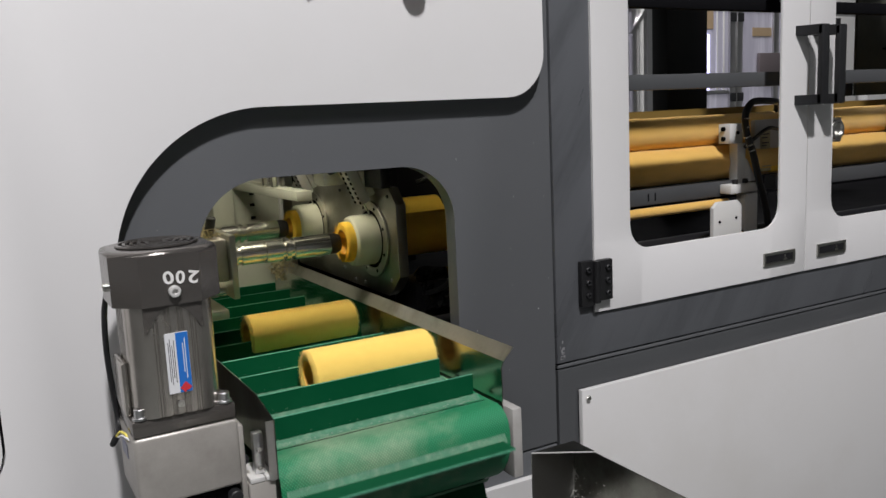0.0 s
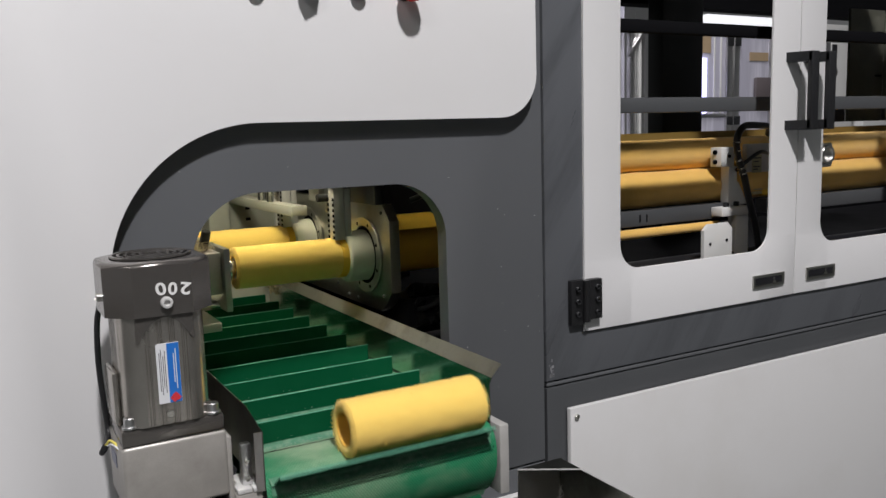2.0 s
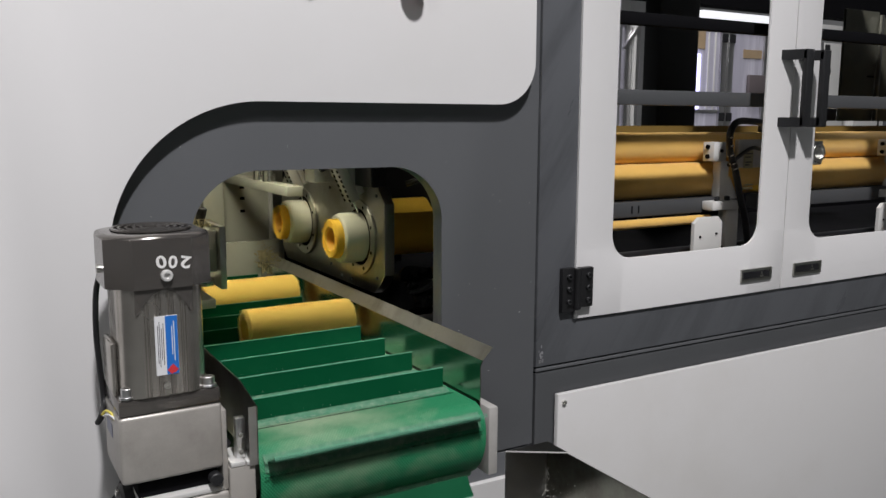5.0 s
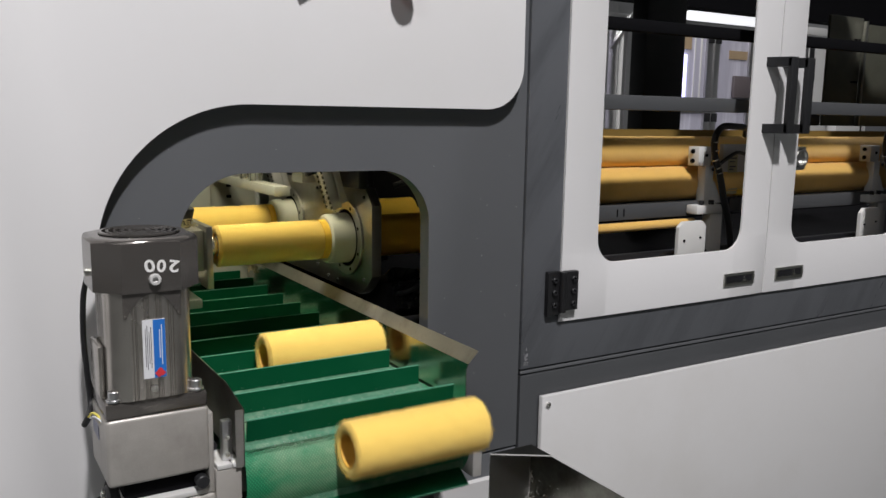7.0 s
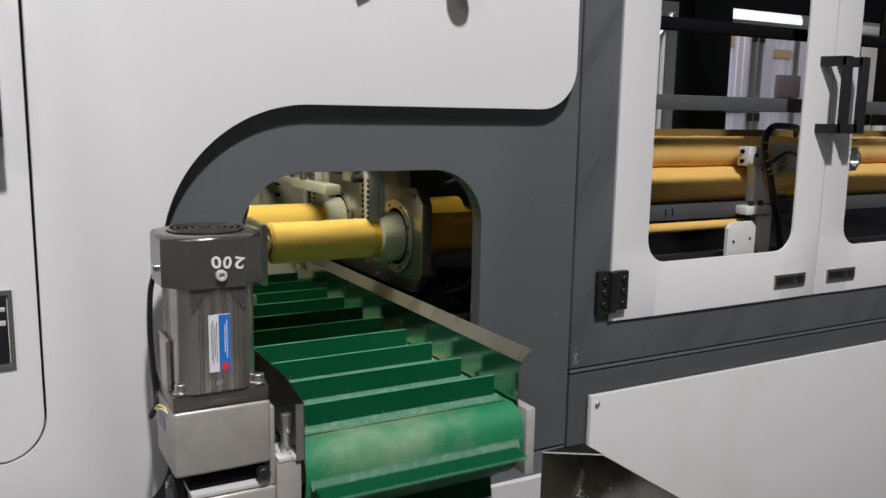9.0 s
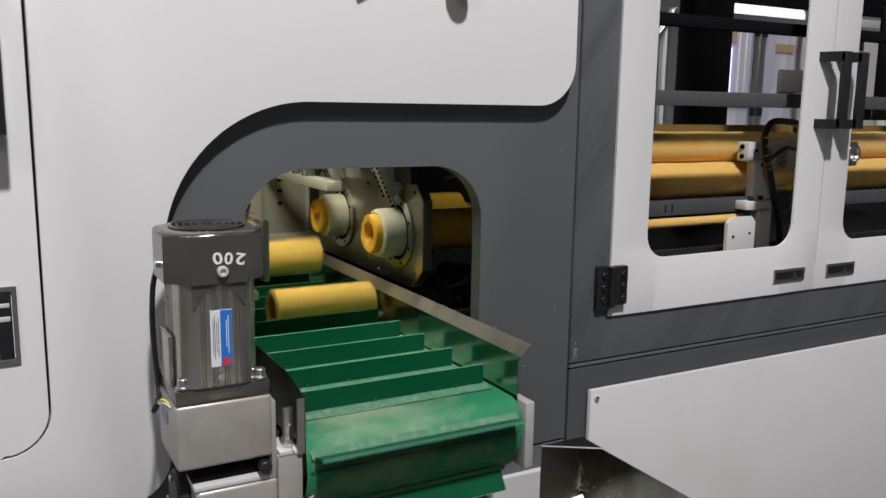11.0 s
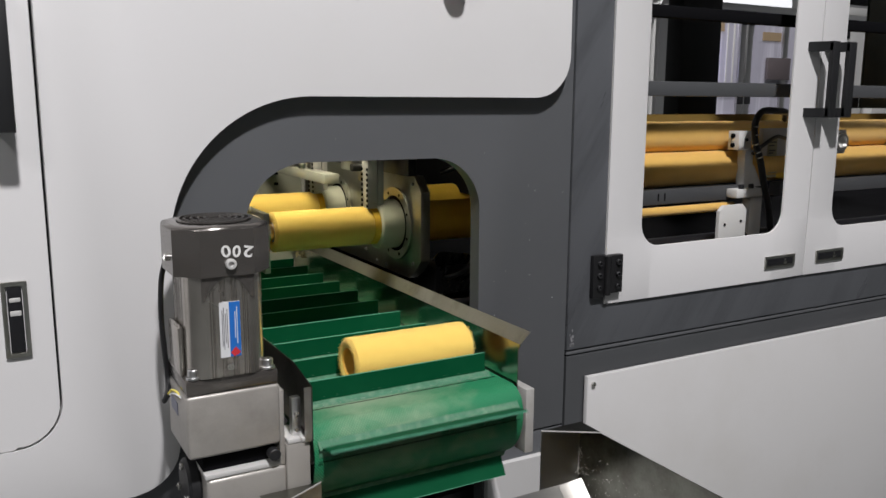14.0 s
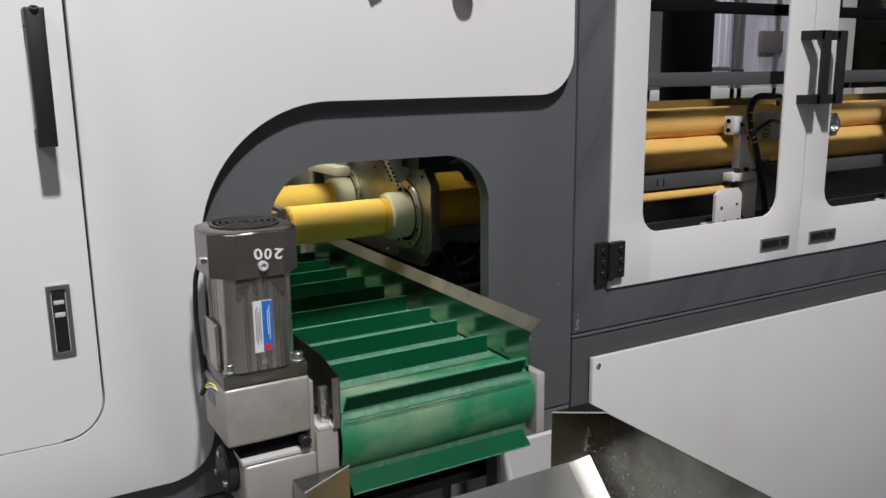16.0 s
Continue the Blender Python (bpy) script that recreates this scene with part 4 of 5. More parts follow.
for k, y in enumerate(LANES):
    t = thing("fabric_tube", "long yellow pile fabric tube on its feed line", "fabric tube", group="fabric tubes")
    part("sleeve", lathe((0.652, y, AXIS_Z), (2, y, AXIS_Z), [(0, R_CORE + 0.001), (0.0, R_PILE - 0.003), (0.003, R_PILE), (0.020, R_PILE), (0.026, R_PILE + 0.004), (0.55, R_PILE + 0.004), (0.55, R_CORE), (0.004, R_CORE)], 48, True), PILE, t)
    fz = bmesh.new()
    rnd = random.Random(31 + k)
    for j in range(1500):
        a = rnd.uniform(0, 2 * math.pi)
        e, s = Vector((0, math.cos(a), math.sin(a))), Vector((0, -math.sin(a), math.cos(a)))
        rim = j % 2
        o = Vector((0.6525, y, AXIS_Z)) + e * rnd.uniform(R_CORE + 0.003, R_PILE) if rim else Vector((rnd.uniform(0.652, 0.672), y, AXIS_Z)) + e * (R_PILE - 0.001)
        tip = Vector((-rnd.uniform(0.001, 0.004), 0, 0)) + e * rnd.uniform(0, 0.003) if rim else e * rnd.uniform(0.0015, 0.0035) + Vector((rnd.gauss(0, 0.0015), 0, 0)) + s * rnd.gauss(0, 0.0015)
        fz.faces.new([fz.verts.new(p) for p in (o - s * 0.0005, o + s * 0.0005, o + tip)])
    part("nap", fz, PILE, t, smooth=False)
    part("core", pipe((0.654, y, AXIS_Z), (1.2, y, AXIS_Z), R_CORE - 0.002, R_CORE, 0.0005, 40), CORE, t)

mandrels = []
for y in LANES:
    t = thing("mandrel", "polished steel mandrel with grooves and a black tip", "mandrel", group="mandrels")
    prof = [(0, 0), (0, 0.0225), (0.001, 0.0235), (0.007, 0.0235), (0.008, 0.0170), (0.016, 0.0170), (0.017, 0.0205), (0.060, 0.0205), (0.061, 0.0180), (0.064, 0.0180), (0.065, 0.0217), (0.097, 0.0217),
            (0.099, 0.0172), (0.104, 0.0172), (0.105, 0.0225), (0.113, 0.0225), (0.115, 0.0172), (0.121, 0.0172), (0.123, 0.0218), (0.197, 0.0218)]
    part("shaft", lathe((0.424, y, AXIS_Z), (2, y, AXIS_Z), prof + [(0.197, 0)], 36), CHROME, t)
    part("tip", lathe((0.621, y, AXIS_Z), (2, y, AXIS_Z), [(0, 0), (0, 0.0212), (0.016, 0.0212), (0.024, 0.017), (0.024, 0)], 36), RUBBER, t, "black tip")
    part("tail_rod", rod((0.05, y, AXIS_Z), (0.4235, y, AXIS_Z), 0.012), CHROME, t)
    mandrels.append(t)

strip = thing("stripper_frame", "steel stripper plate with blocks for the mandrels", "machine plate")
part("stripper_plate", box(0.408, 0.420, 1.508, 1.99, 1.038, 1.158, 0.0015), PLATE, strip, "upright steel stripper plate")
part("block", box(0.345, 0.4075, 1.525, 1.60, 1.07, 1.15, 0.003), ALU_PAINT, strip)
part("block", box(0.345, 0.4075, 1.85, 1.93, 1.07, 1.15, 0.003), ALU_PAINT, strip)
part("guide_rod", rod((0.05, 1.56, 1.045), (0.407, 1.56, 1.045), 0.009), CHROME, strip)
part("guide_rod", rod((0.05, 1.90, 1.045), (0.407, 1.90, 1.045), 0.009), CHROME, strip)
part("slide_base", box(0.05, 0.395, 1.50, 2.05, 1.005, 1.022, 0.002), CREAM, strip)
part("sensor_knob", rod((0.385, 1.57, 1.152), (0.392, 1.56, 1.190), 0.009, 0.002), PLASTIC, strip, "sensor covered in yellow fluff")
rnd = random.Random(5)
fl = bmesh.new()
for k in range(150):
    p = Vector((0.383 + rnd.gauss(0, 0.012), 1.572 + rnd.gauss(0, 0.016), 1.152 + abs(rnd.gauss(0, 0.007))))
    sweep([p, p + Vector((rnd.gauss(0, 0.003), rnd.gauss(0, 0.003), rnd.uniform(0.001, 0.004))), p + Vector((rnd.gauss(0, 0.004), rnd.gauss(0, 0.004), rnd.uniform(0.0, 0.004)))], 0.0006, 4, 2, into=fl)
for k in range(160):
    p = Vector((0.681 + rnd.gauss(0, 0.003), rnd.uniform(1.95, 2.11), 0.985 + abs(rnd.gauss(0, 0.022))))
    sweep([p, p + Vector((rnd.gauss(0, 0.006), rnd.gauss(0, 0.006), rnd.uniform(0.001, 0.006))), p + Vector((rnd.gauss(0, 0.009), rnd.gauss(0, 0.01), rnd.uniform(-0.01, 0.006)))], 0.0004, 4, 2, into=fl)
for k in range(420):
    p = Vector((0.680 + rnd.gauss(0, 0.006), rnd.uniform(2.02, 2.105), rnd.uniform(0.962, 1.012)))
    q = Vector((rnd.gauss(0, 1), rnd.gauss(0, 1), rnd.gauss(0, 1))).normalized() * rnd.uniform(0.003, 0.009)
    w = Vector((rnd.gauss(0, 1), rnd.gauss(0, 1), rnd.gauss(0, 1))).cross(q).normalized() * rnd.uniform(0.0015, 0.004)
    fl.faces.new([fl.verts.new(v) for v in (p - w, p + w, p + w * 0.6 + q, p - w * 0.5 + q)])
tagged(part("pile_fluff", fl, FLUFF, None), "yellow fabric fluff caught on the machine", "fluff", kind="stuff")

frame_ = thing("inner_frame", "cream painted machine frame with posts and a cantilever bar", "machine frame")
part("post", box(0.545, 0.600, 2.16, 2.24, 0.621, 1.94, 0.003), CREAM, frame_, "cream post")
part("panel", box(0.601, 0.735, 2.20, 2.22, 0.9, 1.94, 0.002), CREAM, frame_, "cream panel with sockets")
part("edge_strip", box(0.7355, 0.745, 2.19, 2.23, 0.9, 1.94, 0.001), BRACKET, frame_)
part("lower_panel", box(0.32, 0.735, 2.12, 2.14, 0.621, 1.035, 0.002), CREAM, frame_)
part("cantilever_bar", box(0.612, 0.648, 1.70, 2.199, 1.190, 1.212, 0.0015), CREAM, frame_, "flat cream bar")
for y in (1.86, 1.93):
    part("air_cylinder", rod((0.625, y, 1.213), (0.625, y, 1.30), 0.016), CHROME, frame_, "small bright cylinder")
for z in (1.17, 1.14, 1.105):
    part("socket", box(0.655, 0.668, 2.1985, 2.1998, z, z + 0.008), MATT_BLACK, frame_)

# black bodies in the depth of the machine, seen past the plate
dk = thing("drive_unit", "black drive housings behind the ring plate", "machine part")
part("motor_body", rod((0.80, 1.52, 0.985), (1.08, 1.52, 0.985), 0.048, 0.004, 32), DARK, dk)
part("gear_case", box(0.82, 0.98, 1.44, 1.56, 0.80, 0.93, 0.008), DARK, dk)
part("valve_box", box(0.765, 0.86, 1.46, 1.56, 0.965, 1.025, 0.004), DARK, dk)
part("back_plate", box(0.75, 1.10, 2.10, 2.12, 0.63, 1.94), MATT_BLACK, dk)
part("upper_beam", box(0.75, 1.06, 1.50, 1.60, 1.285, 1.36, 0.004), DARK, dk)
part("hose", sweep([(0.80, 1.50, 1.225), (0.84, 1.47, 1.240), (0.875, 1.46, 1.230), (0.90, 1.48, 1.20)], 0.006), RUBBER, dk)
part("clear_hose", sweep([(0.78, 1.46, 1.00), (0.82, 1.44, 1.015), (0.87, 1.45, 1.05), (0.92, 1.47, 1.06)], 0.005), RUBBER, dk)
film = bmesh.new()
rnd = random.Random(77)
net = [[film.verts.new((0.775 + 0.013 * i, 1.435 + 0.006 * j + rnd.uniform(-0.008, 0.008), 0.975 + 0.009 * j + rnd.uniform(-0.007, 0.007))) for i in range(12)] for j in range(9)]
for a, b in zip(net, net[1:]):
    for i in range(11):
        film.faces.new((a[i], a[i + 1], b[i + 1]))
        film.faces.new((a[i], b[i + 1], b[i]))
part("crumpled_film", film, mat("glossy_black_film", (0.01, 0.01, 0.011), 0.14, vary=0.2), dk, "crumpled glossy black film", smooth=False)
part("bright_fitting", box(0.845, 0.885, 1.45, 1.47, 1.222, 1.236, 0.003), ALU, dk)
# black sheets added to keep the depth past the plate dark
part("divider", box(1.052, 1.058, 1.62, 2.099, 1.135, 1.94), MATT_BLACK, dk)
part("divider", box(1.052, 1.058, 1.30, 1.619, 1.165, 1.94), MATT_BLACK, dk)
part("left_box", box(0.30, 0.44, 1.98, 2.10, 1.19, 1.26, 0.006), DARK, dk)
# unseen bar above the arch, added to hold back lamp light
part("top_shade", box(0.30, 1.06, 1.33, 1.42, 1.36, 1.42, 0.003), DARK, dk)

# ---- the cutting heads ----
cutters = []
for y in LANES:
    t = thing("cutting_head", "steel cutting head with serrated grippers above a tube", "cutting head", (0.654, y - 0.012, 1.266), "cutting heads")
    bm = box(-0.011, 0.011, -0.015, 0.015, -0.115, -0.006, 0.0015)
    blk = part("gripper_block", bm, ALU_CAST, t, "steel gripper block")
    for side in (-1, 1):
        for k in range(8):
            part("tooth", box(-0.0135, -0.0112, side * 0.013 - 0.003, side * 0.013 + 0.003, -0.112 + k * 0.011, -0.106 + k * 0.011, 0.0006), MATT_BLACK, blk)
    part("clamp_jaw", box(0.0125, 0.027, -0.013, 0.013, -0.108, -0.012, 0.002), ALU_CAST, blk, "steel jaw")
    part("air_nozzle", lathe((-0.014, -0.010, 0.052), (-0.014, -0.010, -1), [(0, 0), (0, 0.011), (0.018, 0.010), (0.034, 0.0045), (0.062, 0.0032), (0.062, 0)], 20), BRACKET, t, "white air nozzle")
    part("blade_pin", rod((0.0, 0.0, -0.1155), (0.0, 0.0, -0.146), 0.0022, 0.0004, 10), CHROME, blk)
    part("arm", box(-0.016, 0.016, -0.018, 0.018, -0.005, 0.045, 0.002), ALU_PAINT, t)
    part("pivot", rod((-0.030, 0.028, -0.030), (-0.002, 0.028, -0.030), 0.0085, 0.001), PLASTIC, t, "black pivot pin")
    part("pivot_arm", box(-0.008, 0.004, 0.012, 0.042, -0.060, 0.01, 0.002), PLATE, t)
    cutters.append(t)
hc = thing("head_carrier", "dark beam that carries the cutting heads", "machine part")
part("beam", box(0.625, 0.70, 1.45, 2.05, 1.350, 1.40, 0.003), DARK, hc)
part("post", box(0.66, 0.71, 1.66, 1.72, 1.222, 1.349, 0.002), PLATE, hc)
part("end_bracket", box(0.70, 0.7215, 1.46, 1.60, 1.223, 1.349, 0.002), DARK, hc)
for y in LANES:
    part("hanger", box(0.640, 0.656, y - 0.02, y - 0.004, 1.335, 1.3498), DARK, hc)

# ---- the feed line behind the window doors ----
for k, (y, z, x0, R_LINE) in enumerate(((1.478, 1.2100, 1.062, 0.0430), (1.500, 1.2905, 1.062, 0.0385))):
    t = thing("fabric_tube", "long yellow pile fabric tube lying on rollers", "fabric tube", group="fabric tubes")
    bm = bmesh.new()
    n, seg = 70, 36
    rr = []
    for i in range(n + 1):
        x = x0 + (3.4 - x0) * i / n
        r = R_LINE * (1 + 0.012 * math.sin(x * 37 + k) + 0.008 * math.sin(x * 91))
        rr.append([bm.verts.new((x, y + r * math.cos(2 * math.pi * j / seg), z + r * math.sin(2 * math.pi * j / seg))) for j in range(seg)])
    for a, b in zip(rr, rr[1:]):
        for j in range(seg):
            bm.faces.new((a[j], a[(j + 1) % seg], b[(j + 1) % seg], b[j]))
    bm.faces.new(rr[0])
    bm.faces.new(list(reversed(rr[-1])))
    part("sleeve", bm, PILE_LINE, t)
    for xs in (1.30, 1.90, 2.30):
        part("tube_end_mark", pipe((xs, y, z), (xs + 0.002, y, z), R_LINE * 0.9, R_LINE * 1.004, 0.0004, 36), PILE_LINE, t)
back_sheet = thing("guide_sheet", "yellowed guide sheet behind the fabric tubes", "sheet")
part("sheet", slab([(1.58, 1.235), (1.585, 1.345), (1.59, 1.345), (1.585, 1.235)], "x", 1.062, 3.4), mat("yellowed_sheet", (0.20, 0.13, 0.03), 0.6, vary=0.15, scale=5), back_sheet)
lowt = thing("fabric_tube", "thin yellow fabric tube on the lower return line", "fabric tube", group="fabric tubes")
part("sleeve", rod((1.062, 1.430, 1.113), (1.63, 1.430, 1.113), 0.0115, 0.002, 24), PILE_LINE, lowt)
feed = thing("feed_rail", "grey painted feed rail under the fabric tubes", "rail")
part("rail", box(1.10, 1.652, 1.425, 1.460, 1.131, 1.168, 0.002), GREY_RAIL, feed)
for x in (1.362, 1.383):
    part("slot", box(x, x + 0.004, 1.4244, 1.4252, 1.140, 1.158), MATT_BLACK, feed)
part("rail", box(1.80, 3.4, 1.425, 1.460, 1.131, 1.168, 0.002), GREY_RAIL, feed)
for y, z, r in ((1.42, 1.02, 0.03), (1.50, 1.00, 0.03)):
    part("roller", rod((1.062, y, z), (2.39, y, z), r, 0.003), DARK, feed, "black roller")

sup = thing("tube_support", "white support post with clamp blocks and a black hose", "support")
part("clamp_block", box(1.613, 1.659, 1.409, 1.444, 1.258, 1.306, 0.002), BRACKET, sup, "white block with screws")
cb = sup.children[0]
for z in (1.294, 1.270):
    screw((1.613, 1.427, z), (-1, 0, 0), 0.0058, cb, MATT_BLACK)
screw((1.640, 1.409, 1.284), (0, -1, 0), 0.0040, cb, MATT_BLACK)
part("post", box(1.646, 1.676, 1.414, 1.440, 1.161, 1.2575, 0.002), BRACKET, sup)
part("post_gusset", slab([(1.676, 1.161), (1.722, 1.161), (1.690, 1.215), (1.676, 1.225)], "y", 1.420, 1.434, 0.001), BRACKET, sup)
part("shelf", box(1.596, 1.692, 1.388, 1.4245, 1.138, 1.1605, 0.003), BRACKET, sup, "white shelf plate")
for x in (1.620, 1.656):
    part("bolt", rod((x, 1.398, 1.1608), (x, 1.398, 1.172), 0.007, 0.001, 12), PLASTIC, sup)
part("column", box(1.655, 1.700, 1.396, 1.424, 0.951, 1.1378, 0.003), BRACKET, sup, "white column")
pl = part("sensor_plate", slab([(1.484, 1.030), (1.578, 1.030), (1.578, 1.118), (1.564, 1.131), (1.500, 1.131), (1.484, 1.118)], "y", 1.340, 1.350, 0.0015), BRACKET, sup, "white plate with clipped corners")
for x, z, r in ((1.503, 1.085, 0.003), (1.558, 1.090, 0.003), (1.515, 1.046, 0.006), (1.566, 1.046, 0.006)):
    screw((x, 1.340, z), (0, -1, 0), r, pl, MATT_BLACK)
part("plate_foot", box(1.49, 1.570, 1.3505, 1.395, 0.951, 1.04, 0.002), BRACKET, sup)
HOSE = [(1.82, 1.44, 1.335), (1.765, 1.395, 1.352), (1.704, 1.375, 1.357), (1.654, 1.372, 1.357), (1.630, 1.370, 1.343), (1.621, 1.370, 1.318), (1.627, 1.370, 1.281), (1.648, 1.370, 1.239), (1.672, 1.370, 1.168), (1.694, 1.370, 1.110), (1.712, 1.370, 1.03), (1.720, 1.370, 0.956)]
part("hose", sweep(HOSE, 0.0085, 12), RUBBER, sup, "black spiral wrapped hose")
for k, (x, z, a) in enumerate(((1.624, 1.298, 8), (1.628, 1.276, 25), (1.622, 1.318, 0), (1.638, 1.256, 25), (1.645, 1.243, 20))):
    part("tape_band", rod(Vector((x, 1.370, z)) - Vector((-math.sin(radians(a)), 0, math.cos(radians(a)))) * 0.002, Vector((x, 1.370, z)) + Vector((-math.sin(radians(a)), 0, math.cos(radians(a)))) * 0.002, 0.0092, 0.0005, 14), CHROME, sup)
part("cross_hose", sweep([(1.640, 1.385, 1.250), (1.68, 1.392, 1.268), (1.74, 1.40, 1.290), (1.80, 1.42, 1.285)], 0.005), RUBBER, sup)
part("guide_box", box(1.745, 1.85, 1.445, 1.46, 1.226, 1.310, 0.003), ALU_CAST, sup, "stained steel guide box")
gb = sup.children[-1]
lab = part("type_label", box(1.765, 1.800, 1.4430, 1.4446, 1.236, 1.282), mat("olive_label", (0.36, 0.33, 0.20), 0.5, vary=0.1), gb, "olive label with dark print")
for z, x1 in ((1.272, 1.796), (1.263, 1.789), (1.250, 1.794), (1.243, 1.786)):
    part("print_bar", box(1.769, x1, 1.4424, 1.4429, z, z + 0.0035), INK, lab)
for z in (1.180, 1.191, 1.202, 1.213):
    part("comb_rib", box(1.765, 1.799, 1.438, 1.452, z, z + 0.007, 0.0015), FLUFF, sup)
part("clip", box(1.622, 1.668, 1.446, 1.458, 1.186, 1.238, 0.003), CHROME, sup, "bent bright clip")
part("rub_block", box(1.80, 1.90, 1.44, 1.46, 1.175, 1.222, 0.006), PILE, sup)
fc = thing("flange_cylinder", "round bright cylinder flange beside the tubes", "cylinder")
part("flange", box(1.870, 1.928, 1.330, 1.338, 1.247, 1.308, 0.006), ALU, fc)
part("barrel", pipe((1.899, 1.3295, 1.278), (1.899, 1.3200, 1.278), 0.017, 0.025, 0.001), CHROME, fc)
part("stem", box(1.88, 1.918, 1.3382, 1.42, 1.26, 1.295, 0.003), ALU, fc)
sup2 = copy_thing(sup, pose(0.739, 0.008, 0.0))

# ---- the upper works of the machine seen through the second window ----
OLIVE = mat("olive_steel", (0.11, 0.112, 0.085), 0.36, 0.4, vary=0.35, scale=5, stain_or_sheen=(0.22, 0.215, 0.17), stain_or_sheen_amount=0.5, stain_or_sheen_scale=4)
uw = thing("upper_plate", "dark olive steel plates with slots, high in the machine", "machine plate")
part("plate", box(2.52, 2.70, 1.70, 1.71, 1.36, 1.72, 0.002), OLIVE, uw)
part("side_plate", box(2.705, 2.90, 1.69, 1.705, 1.36, 1.70, 0.002), OLIVE, uw)
part("edge", box(2.698, 2.706, 1.685, 1.699, 1.36, 1.71, 0.001), PLATE, uw)
for z in (1.645, 1.505):
    part("slot", box(2.655, 2.69, 1.6988, 1.6998, z, z + 0.006), MATT_BLACK, uw)
part("shaft", rod((2.08, 1.60, 1.507), (2.26, 1.60, 1.507), 0.010), CHROME, uw)
part("wheel", rod((2.262, 1.60, 1.507), (2.285, 1.60, 1.507), 0.027, 0.003), ALU, uw)
part("stay", box(2.28, 2.50, 1.695, 1.715, 1.36, 1.40, 0.002), DARK, uw)
rp = thing("rear_panel", "white panel with black catches across the aisle", "panel", (6.27, 4.45, 0))
part("panel", box(0, 0.30, 0, 0.03, 0.0, 2.005, 0.002), BRACKET, rp)
part("post", box(-0.07, -0.012, 0, 0.05, 0.0, 2.005, 0.002), ALU, rp, "aluminium profile")
for z in (1.90, 1.38):
    part("catch", box(0.0, 0.055, -0.012, -0.0005, z, z + 0.09, 0.002), PLASTIC, rp)
part("head_strip", box(-0.10, 0.40, 0, 0.03, 2.09, 2.15, 0.002), BRACKET, rp)
part("mount", box(0.31, 0.34, 0.005, 0.025, 0.0, 2.0895, 0.002), ALU, rp)

# ---- the machine across the aisle ----
far = thing("acrylic_cabinet", "neighbouring machine with aluminium frame and frosted panels", "machine")
FY = 4.5
for x in (4.02, 4.165, 4.245, 4.775, 5.135, 5.215, 5.625, 6.02):
    p = part("profile", box(x - 0.028, x + 0.028, FY, FY + 0.05, 0.9, 2.06, 0.003), ALU, far, "aluminium profile")
    if x in (5.135, 5.215, 6.02):
        for z in (1.955, 1.36):
            part("corner_joint", box(x - 0.030, x + 0.030, FY - 0.012, FY - 0.001, z, z + 0.065, 0.003), PLASTIC, p)
part("top_profile", box(4.0, 6.05, FY, FY + 0.05, 2.061, 2.11, 0.003), ALU, far)
part("low_profile", box(4.0, 6.05, FY, FY + 0.05, 1.20, 1.28, 0.003), BRACKET, far)
part("base", box(4.0, 6.05, FY, FY + 0.9, 0.0, 1.199), BRACKET, far)
for x0, x1 in ((4.805, 5.105), (5.245, 5.595), (5.655, 5.99)):
    part("pane", box(x0, x1, FY + 0.02, FY + 0.026, 1.281, 2.06), FAR_PANEL, far, "frosted acrylic pane")
part("inner_box", box(5.40, 5.66, FY - 0.03, FY - 0.002, 1.55, 1.72, 0.005), mat("grey_violet_plastic", (0.13, 0.11, 0.115), 0.5), far)
part("tube_light", rod((4.86, FY + 0.012, 1.45), (4.86, FY + 0.012, 1.86), 0.028, 0.004), glow("violet_white_glow", (0.60, 0.58, 1.0), 2.0), far, "lit white tube")
part("carton", box(4.835, 4.94, FY + 0.012, FY + 0.019, 1.90, 2.04), FAR_TAN, far)
part("tan_strip", box(5.37, 5.58, FY + 0.012, FY + 0.019, 1.85, 1.915), FAR_TAN, far, "tan strip behind the pane")
for x, w in ((4.975, 0.012), (5.045, 0.014)):
    part("pane_rib", box(x, x + w, FY + 0.010, FY + 0.019, 1.45, 2.04, 0.002), BRACKET, far, "pale upright rib")
part("door_rail", box(4.81, 5.10, FY + 0.008, FY + 0.019, 1.425, 1.448, 0.002), ALU, far)
part("brace", box(-0.012, 0.012, FY - 0.03, FY - 0.004, -0.16, 0.16, 0.002, m=Matrix.Translation((4.20, 0, 1.98)) @ Matrix.Rotation(radians(38), 4, "Y")), ALU, far, "slanting brace")
part("roof_light", slab(round_rect(5.38, 6.29, 2.165, 2.272, 0.05), "y", FY + 0.5, FY + 0.52), glow("far_daylight", (0.95, 0.97, 1.0), 0.6), far)
part("side_panel", box(3.60, 3.99, FY + 0.05, FY + 0.08, 0.0, 2.4), BRACKET, far)
part("side_panel", box(4.195, 4.216, FY - 0.02, FY - 0.002, 0.9, 2.06), BRACKET, far)
part("side_panel", box(4.05, 4.13, FY + 0.06, FY + 0.08, 1.3, 2.4), FAR_PANEL, far)
sec = thing("white_cabinet", "white control cabinet across the aisle", "cabinet", (7.0, 4.4, 0))
part("body", box(-0.35, 0.35, 0, 0.6, 0.0, 1.95, 0.01), BRACKET, sec)
part("door_seam", box(-0.01, 0.01, -0.004, -0.001, 0.1, 1.9), PLASTIC, sec)
part("window", box(0.08, 0.26, -0.006, -0.001, 1.62, 1.80), PLASTIC, sec)

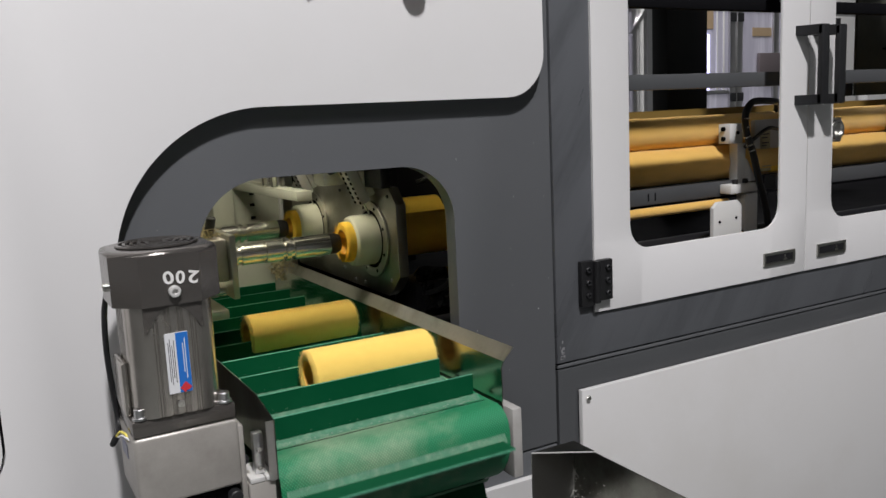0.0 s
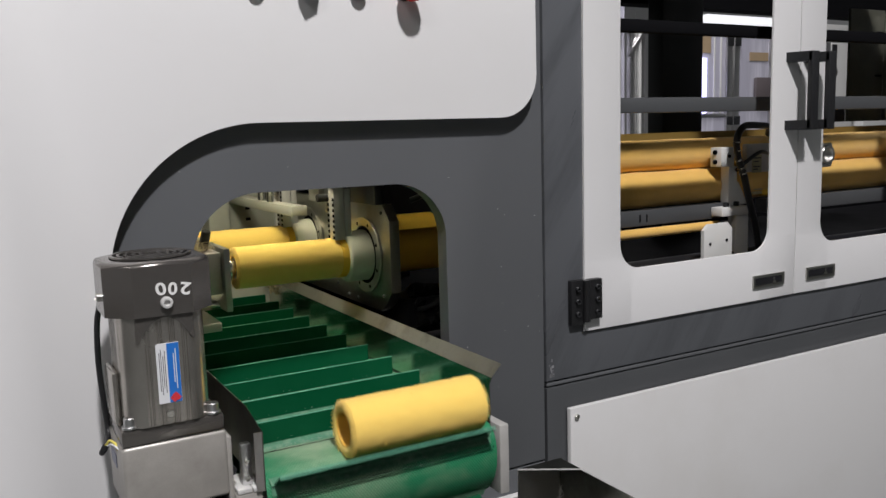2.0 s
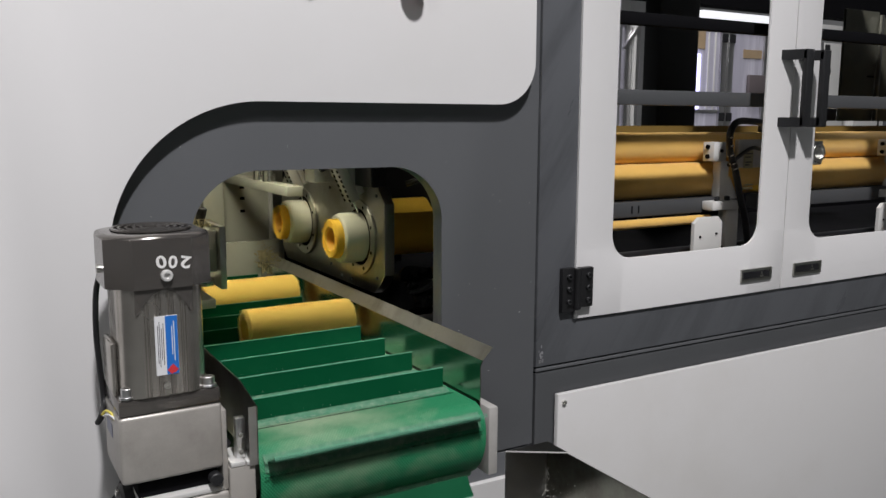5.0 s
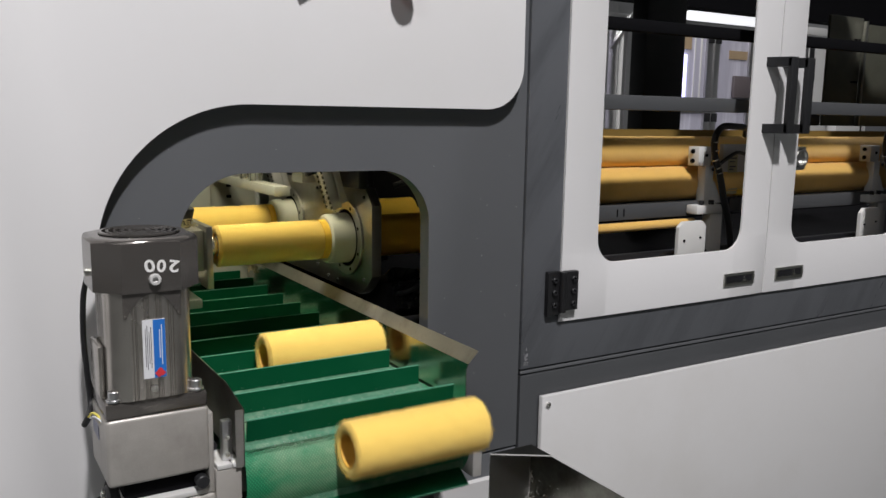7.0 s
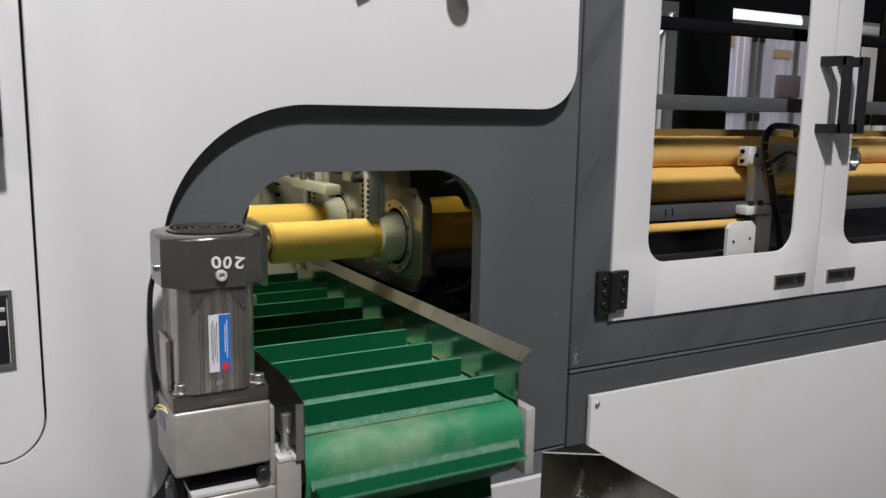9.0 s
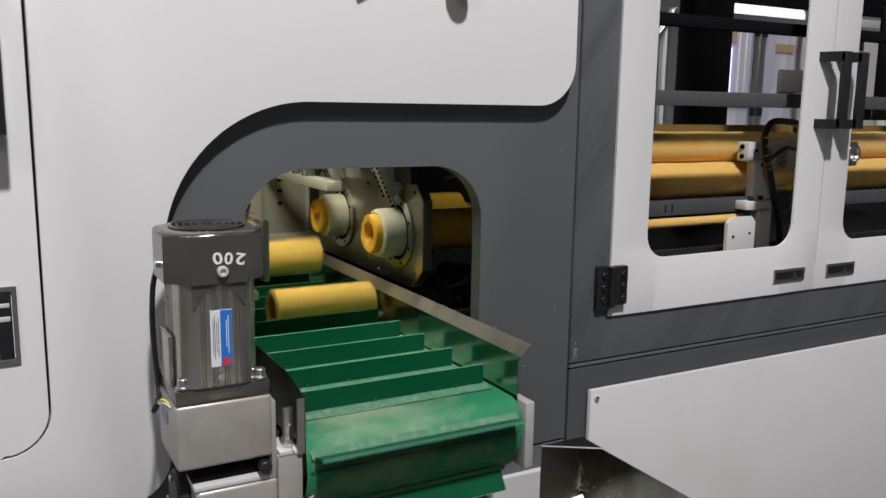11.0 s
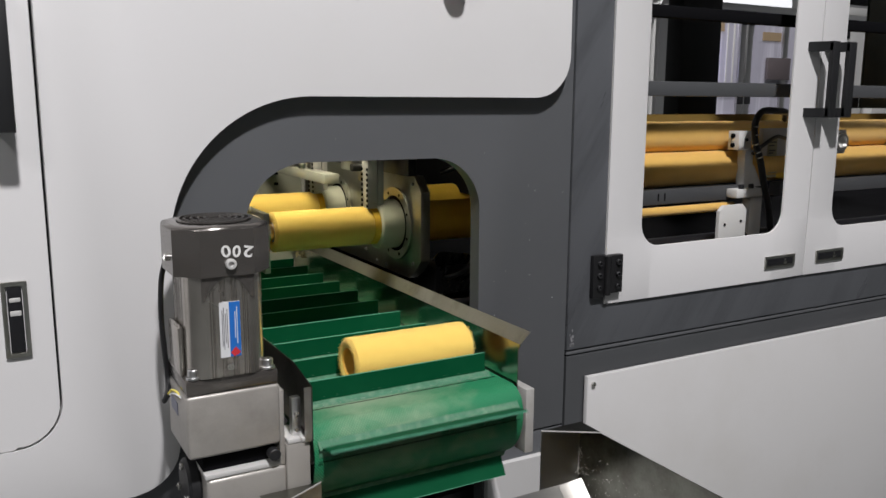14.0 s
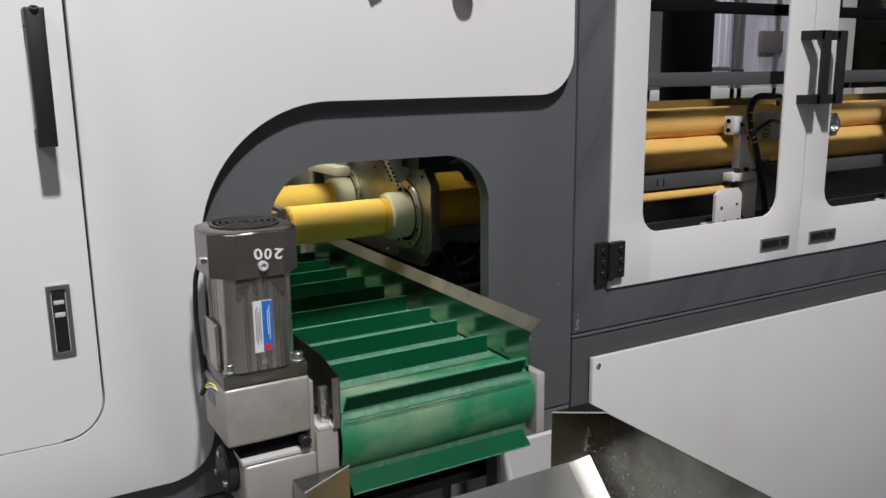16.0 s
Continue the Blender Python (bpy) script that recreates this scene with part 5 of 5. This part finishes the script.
# ---- the cut roller covers ----
def cover():
    t = thing("paint_roller_cover", "short yellow fluffy paint roller cover, hollow core", "roller cover", group="cut roller covers")
    bm = bmesh.new()
    n, seg, half = 26, 40, 0.109
    rnd = random.Random(3)
    rings = []
    prof = [(-half + 0.002, R_CORE), (-half, R_CORE + 0.003), (-half - 0.0005, R_CORE + 0.008), (-half + 0.0012, R_PILE - 0.0025)]
    prof += [(-half + 0.004 + (2 * half - 0.008) * i / n, R_PILE) for i in range(n + 1)] + [(-u, r) for u, r in reversed(prof)]
    for u, r in prof:
        rings.append([bm.verts.new((u + rnd.gauss(0, 0.0004), (r + rnd.gauss(0, 0.00045)) * math.cos(2 * math.pi * j / seg), (r + rnd.gauss(0, 0.00045)) * math.sin(2 * math.pi * j / seg))) for j in range(seg)])
    for a, b in zip(rings, rings[1:]):
        for j in range(seg):
            bm.faces.new((a[j], a[(j + 1) % seg], b[(j + 1) % seg], b[j]))
    pile = part("sleeve", bm, PILE_LIT, t, "fluffy pile")
    fz = bmesh.new()
    for k in range(5200):
        u, a = rnd.uniform(-half, half), rnd.uniform(0, 2 * math.pi)
        e, w = Vector((0, math.cos(a), math.sin(a))), Vector((1, 0, 0))
        s = Vector((0, -math.sin(a), math.cos(a)))
        if k > 4400:
            u = half * rnd.choice((-1, 1))
            r0 = rnd.uniform(R_CORE + 0.004, R_PILE - 0.001)
            o, tip = Vector((u, 0, 0)) + e * r0, Vector((math.copysign(rnd.uniform(0.0008, 0.0024), u), 0, 0)) + e * rnd.uniform(0, 0.002)
            side = s * 0.0005
        else:
            o, tip = Vector((u, 0, 0)) + e * (R_PILE - 0.001), e * rnd.uniform(0.0015, 0.0030) + w * rnd.gauss(0, 0.0012) + s * rnd.gauss(0, 0.0012)
            side = (w * math.cos(k) + s * math.sin(k)) * 0.0005
        fz.faces.new([fz.verts.new(p) for p in (o - side, o + side, o + tip)])
    part("nap", fz, PILE_LIT, pile, smooth=False)
    part("core", pipe((-half + 0.001, 0, 0), (half - 0.001, 0, 0), R_CORE - 0.002, R_CORE, 0.0004, 36), CORE, t, "orange plastic core")
    return t


X_COVER, LEAVE, ROLL_Y = 0.547, 1.12, 1.042
TAKES = [(0.0, (0.004, -0.010)), (5.97, (0.024, 0.010)), (12.36, (0.004, 0.012)), (18.4, (0.0, 0.0))]
covers = []
for cycle in range(4):
    for lane in range(2):
        c = cover() if not covers else copy_thing(covers[0][0], pose(0, 0, 0))
        covers.append((c, cycle, lane))


SHIFT = {(0, 1): -0.008, (2, 1): -0.013, (2, 0): -0.008, (1, 0): 0.004}


REST = [(0.465, 0.3945), (0.548, 0.3945), (0.630, 0.444), (0.507, 0.467), (0.590, 0.516), (0.508, 0.552)]


def smooth_step(a, b, t):
    u = max(0.0, min(1.0, (t - a) / (b - a)))
    return u * u * (3 - 2 * u)


def cover_pose(cycle, lane, t):
    """A cover's life: fed out over the mandrel, stripped, dropped on the belt, carried over the nose, fallen into the bin."""
    start, lag = TAKES[cycle]
    tau = t - start
    y0 = 1.216 + 0.321 * lane + lag[lane]
    land = -(LANES[lane] - y0) / SPEED
    z_belt = TOP + R_PILE
    xc = X_COVER + SHIFT.get((cycle, lane), 0.0) * smooth_step(land - 0.18, land, tau)
    if tau < land:
        before = TAKES[cycle - 1][0] if cycle else start - 6.0
        slide = 0.245 * (1 - smooth_step(0.03, 0.42, t - before))
        fall = min(1.0, max(0.0, (tau - (land - 0.179)) / 0.179))
        return pose(X_COVER + slide, LANES[lane], AXIS_Z + (z_belt - AXIS_Z) * fall * fall)
    y = y0 - SPEED * tau
    if y > ROLL_Y:
        return pose(xc, y, z_belt)
    a = (ROLL_Y - y) / R_BELT
    r = R_BELT + R_PILE
    if a < LEAVE:
        return pose(xc, ROLL_Y - r * math.sin(a), NOSE_Z + r * math.cos(a), math.degrees(a))
    dt = (a - LEAVE) * R_BELT / SPEED
    w = r * SPEED / R_BELT
    def drop(d):
        return ROLL_Y - r * math.sin(LEAVE) - w * math.cos(LEAVE) * d, NOSE_Z + r * math.cos(LEAVE) - w * math.sin(LEAVE) * d - 4.905 * d * d

    hit = 0.0
    while drop(hit)[1] > drop(hit)[0] - 0.190 and hit < 0.6:
        hit += 0.005
    yy, zz = drop(min(dt, hit))
    if dt > hit:
        k = smooth_step(0, 0.5, dt - hit + 0.12)
        k0 = smooth_step(0, 0.5, 0.12)
        k = (k - k0) / (1 - k0)
        ry, rz = REST[(cycle * 2 + lane) % len(REST)]
        yy, zz = yy + (ry - yy) * k, zz + (rz - zz) * k
    return pose(xc, yy, zz, min(160, math.degrees(a)))


def mandrel_shift(t):
    """How far the mandrels are drawn back to the west at t."""
    out = 0.0
    for start, _ in TAKES:
        tau = t - start
        out = max(out, smooth_step(-2.1, -1.66, tau) * (1 - smooth_step(-0.45, -0.03, tau)))
    return -0.235 * out


def head_tilt(t):
    """How far the cutting heads are swung up: 1 is raised, 0 is on the tube."""
    up = 1.0
    for start, _ in TAKES:
        tau = t - start
        up = min(up, 1 - smooth_step(0.98, 1.12, tau) * (1 - smooth_step(3.36, 3.62, tau)))
    return up


def motions():
    times = [i / 10 for i in range(161)]
    for i, f in enumerate(flights):
        walk(f, [(t, belt_pose(FIRST - PITCH * i + SPEED * t)) for t in times])
    for c, cycle, lane in covers:
        walk(c, [(t, cover_pose(cycle, lane, t)) for t in times])
    for m in mandrels:
        walk(m, [(t, pose(mandrel_shift(t), 0, 0)) for t in times])
    for k, h in enumerate(cutters):
        y = LANES[k] - 0.012
        walk(h, [(t, pose(0.654, y, 1.266 + 0.030 * head_tilt(t), 0, -24 * head_tilt(t), 0)) for t in times])


motions()
